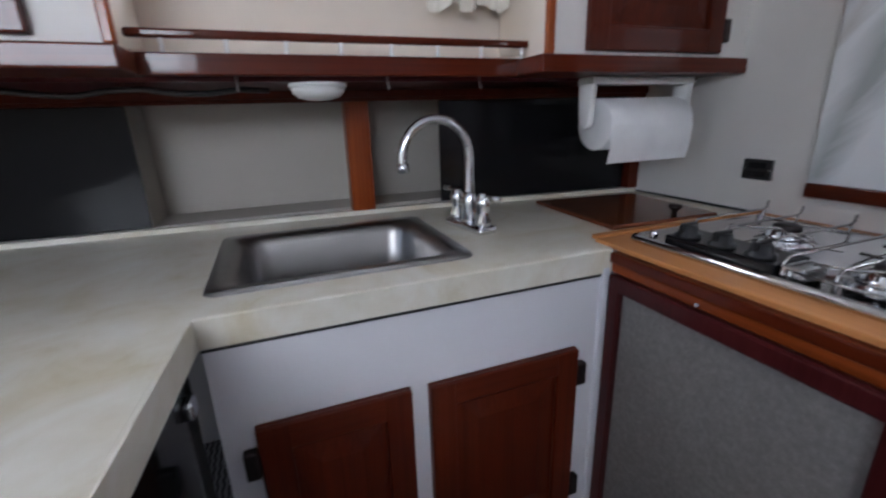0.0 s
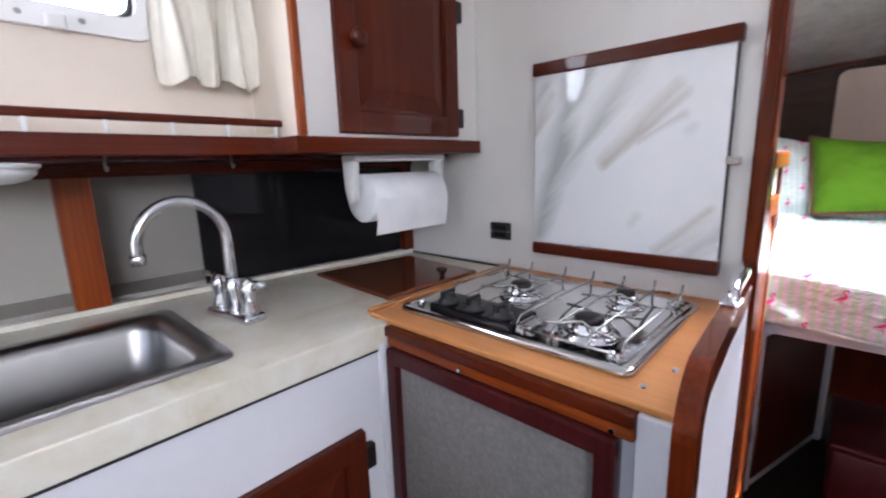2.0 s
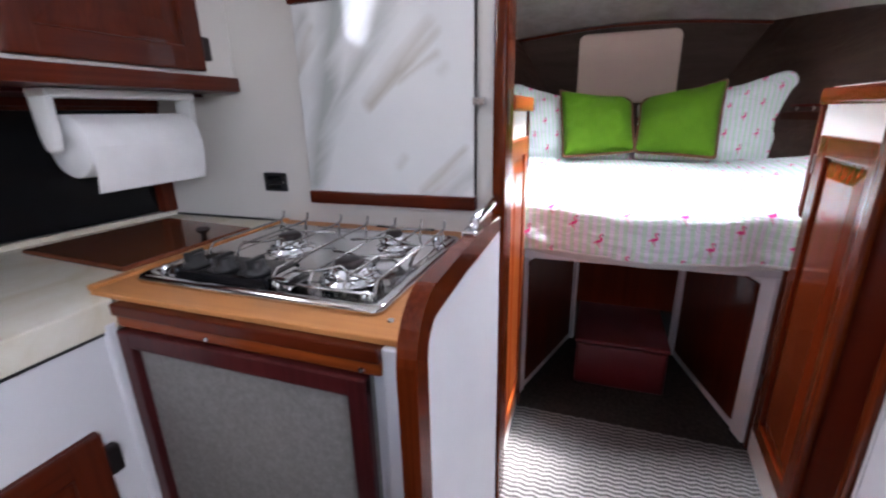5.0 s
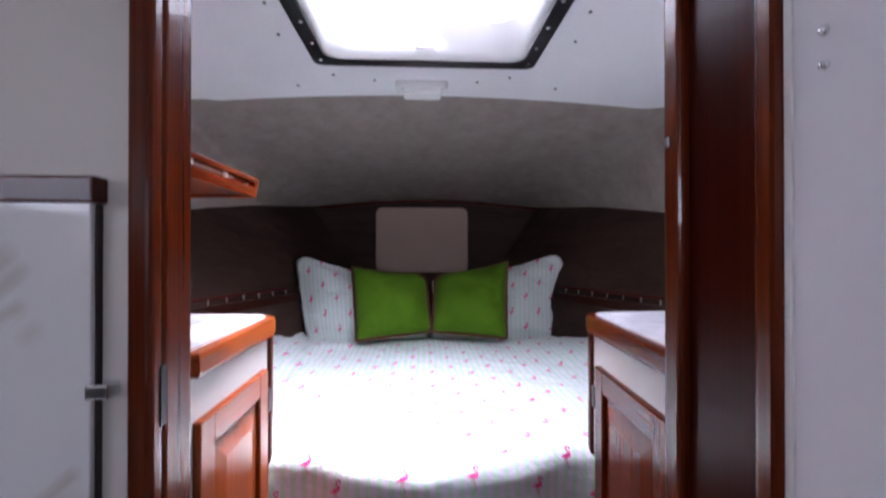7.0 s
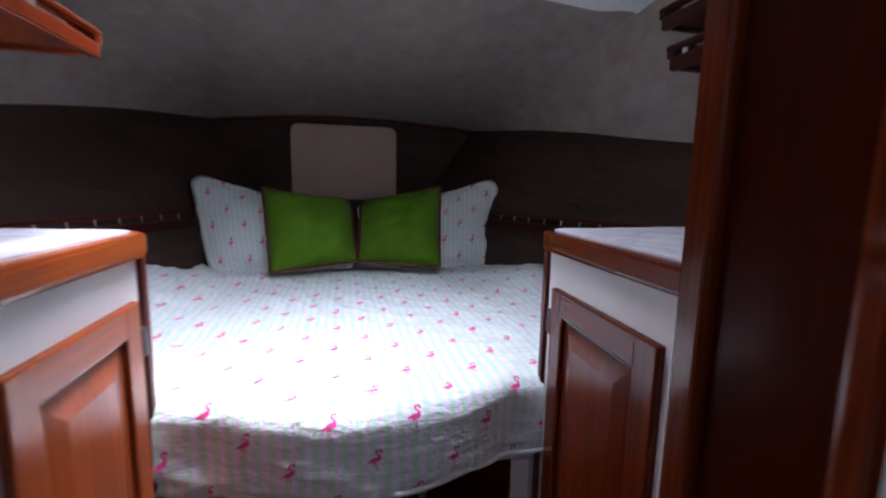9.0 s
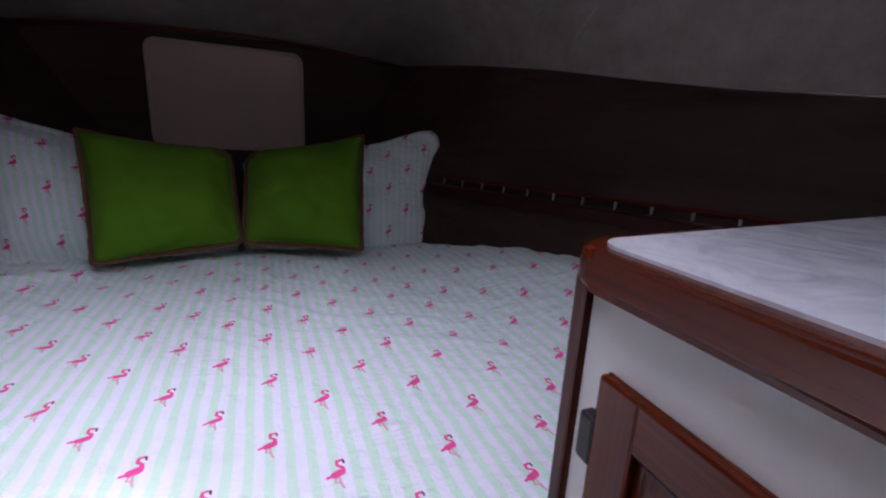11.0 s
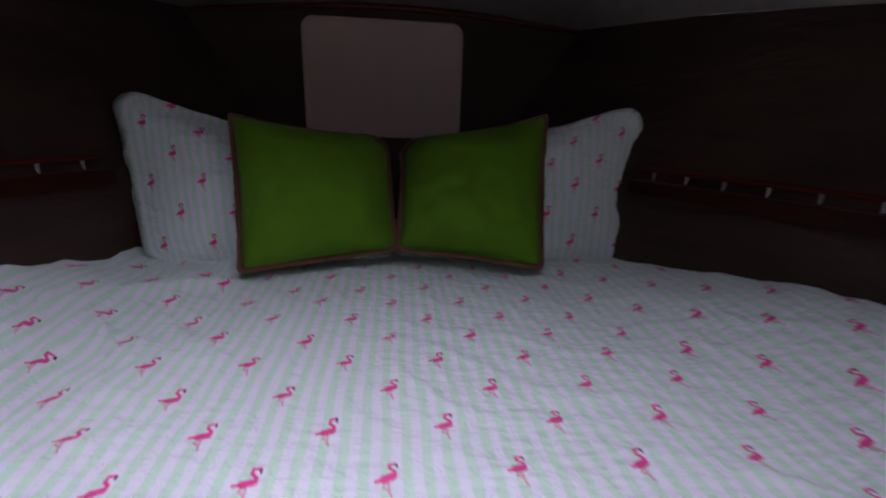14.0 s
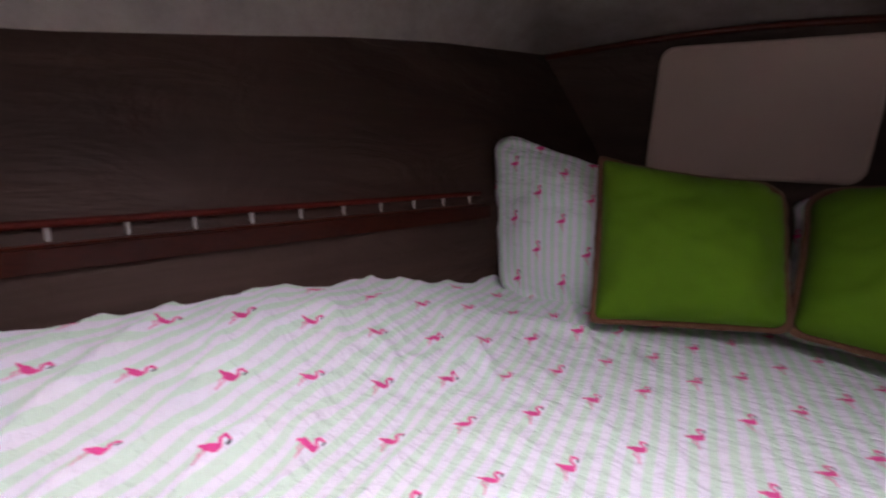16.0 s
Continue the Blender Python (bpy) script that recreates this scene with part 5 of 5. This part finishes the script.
def build_berth_shelves():
    def rack(sg, y, x1, z, label, wood_x):
        x0 = 1.346 if sg > 0 else 1.271
        e = thing("corner_shelf", 1.56, y + sg * 0.2, z, label, "shelf", "corner shelves on the bulkhead")
        a, b = sorted((y, y + sg * 0.35))
        part("board", box(x0, x1 - 0.02, a, b, z, z + 0.014, 0.003), wood_x, e)
        a, b = sorted((y - sg * 0.004, y + sg * 0.014))
        part("fascia", box(x0, x1, a, b, z - 0.006, z + 0.02, 0.004), wood_x, e)
        part("rail", box(x0, x1 + 0.012, a, b, z + 0.030, z + 0.044, 0.005), wood_x, e)
        part("end_post", box(x1 - 0.012, x1 + 0.008, a, b, z + 0.018, z + 0.032, 0.003), wood_x, e)
        a, b = sorted((y + sg * 0.014, y + sg * 0.35))
        part("end_fascia", box(x1 - 0.02, x1 - 0.004, a, b, z - 0.006, z + 0.02, 0.004), wood_x, e)
        part("end_rail", box(x1 - 0.016, x1 + 0.002, a, b, z + 0.030, z + 0.044, 0.005), wood_x, e)
        for x in (1.46, 1.6):
            part("spindle", turned([(0.005, 0), (0.004, 0.007), (0.005, 0.013)], (x, y + sg * 0.005, z + 0.018), "z", 8), "whiteplastic", e, "small white spindle")
    rack(1, 0.13, 1.752, 1.572, "varnished mahogany corner shelf with a fiddle rail, empty", "mahogany_warm_x")
    rack(-1, -0.89, 1.63, 1.60, "dark mahogany corner shelf with a fiddle rail, empty", "mahogany_aged")
    rack(-1, -0.96, 1.75, 1.72, "dark mahogany upper corner shelf with a fiddle rail", "mahogany_aged")


def build_side_window():
    """The opening window in the sloping starboard lining."""
    e = tagged(thing("window_3", 1.75, CL - 1.2, 1.70, "white-framed opening port in the sloping lining", "window"), kind="structure")
    up = Vector((0, 0.133, 0.263)).normalized()
    out = Vector((0, -0.263, 0.133)).normalized()
    base = Vector((1.99, CL - 1.212, 1.72))
    def place(u, v, w):
        return base + Vector((-1, 0, 0)) * u + up * v + out * w
    def lp(i, w, r):
        return [place(u, v, w) for u, v in rounded(i, 0.48 - i, i, 0.22 - i, r, 6)]
    part("frame", loop_body([lp(-0.035, 0.012, 0.05), lp(-0.033, -0.012, 0.05), lp(-0.002, -0.016, 0.035), lp(0.004, 0.02, 0.03)], False), "whiteplastic", e, "white frame", True)
    part("gasket", loop_body([lp(0.004, -0.002, 0.03), lp(0.012, -0.006, 0.028), lp(0.014, 0.004, 0.026)], False), "blackplastic", e, "black rubber gasket")
    # the pane itself emits, since the lining is closed behind it
    part("pane", loop_body([lp(0.012, -0.001, 0.028)]), "glow_pane", e, "window pane that glows in place of the sky")
    for u in (0.03, 0.07, 0.13):
        c = place(u, -0.018, -0.0135)
        part("screw", turned([(0.004, 0), (0.003, 0.002)], c, "y", 8), "iron", e)
    bm = box(-0.012, 0.012, -0.012, 0.012, -0.03, 0.012, 0.004)
    bm.transform(Matrix.Translation(place(0.055, -0.012, -0.026)))
    part("latch", bm, "whiteplastic", e, "small white latch")


def build_skylight():
    a0, a1, b0, b1 = SKY
    e = tagged(thing("window_2", (a0 + a1) / 2, (b0 + b1) / 2, 2.12, "overhead deck hatch with a dark frame and clear pane", "hatch"), kind="structure")
    bm = bmesh.new()
    def lp(i, z, r=0.03):
        return [(x, y, z) for x, y in rounded(a0 + i, a1 - i, b0 + i, b1 - i, r, 6)]
    zc = 2.11
    part("frame", loop_body([lp(-0.02, zc + 0.008), lp(-0.015, zc - 0.004), lp(0.03, zc - 0.006, 0.05), lp(0.034, zc + 0.05, 0.06)], False, bm), "blackplastic", e, "black hatch frame")
    part("liner", loop_body([lp(0.034, zc + 0.05, 0.06), lp(0.03, zc + 0.0, 0.05), lp(0.045, zc - 0.002, 0.06), lp(0.055, zc + 0.03, 0.08), lp(0.062, zc + 0.07, 0.085), lp(0.065, zc + 0.13, 0.085)], False), "whiteplastic", e, "white hatch liner", True)
    g = part("pane", prism(rounded(a0 + 0.05, a1 - 0.05, b0 + 0.05, b1 - 0.05, 0.03, 5), "z", zc + 0.12, zc + 0.128), "glass", e)
    g.visible_shadow = False
    part("latch", box(2.13, 2.15, -0.33, -0.26, 2.13, 2.15, 0.004), "whiteplastic", e)
    l = thing("ceiling_lamp", 2.37, -0.28, 2.07, "small white plastic lamp under the berth headliner, switched off", "lamp")
    part("base", box(2.33, 2.42, -0.385, -0.18, 2.068, 2.10, 0.006), "whiteplastic", l)
    part("lens", box(2.325, 2.41, -0.36, -0.21, 2.048, 2.070, 0.008), "whiteplastic", l)


def build_headliner_screws():
    e = thing("headliner_screws", 1.9, -0.3, 2.1, "row of small dark screws round the deck hatch", "screws")
    for x, y in ((1.92, 0.17), (2.06, 0.176), (2.37, 0.2), (1.76, 0.186), (2.36, -0.818), (1.76, -0.794), (2.06, -0.79), (1.92, -0.785), (2.3, 0.05), (2.3, -0.62), (2.34, -0.1), (2.34, -0.5)):
        part("screw", turned([(0.006, 0), (0.006, 0.002), (0.003, 0.004)], (x, y, ceiling_z(x, y) + 0.0005), "-z", 8), "iron", e)
    h = thing("hatch_bolts", 1.9, -0.3, 2.1, "steel bolt heads on the black hatch frame", "bolts")
    for x in (1.66, 1.79, 1.93, 2.06, 2.18):
        for y in (0.07, -0.66):
            part("bolt", turned([(0.009, 0), (0.008, 0.004), (0.004, 0.006)], (x, y, 2.1055), "-z", 10), "chrome", h, "", True)


build_headliner_screws()
build_bed()
build_box()
build_pillows()
build_bow()
build_side_cabinet(1, "white berth cabinet with a varnished mahogany door coloured as if sunlit")
build_side_cabinet(-1, "white berth cabinet with a raised-panel mahogany door and patterned top")
build_berth_shelves()
build_side_window()
build_skylight()
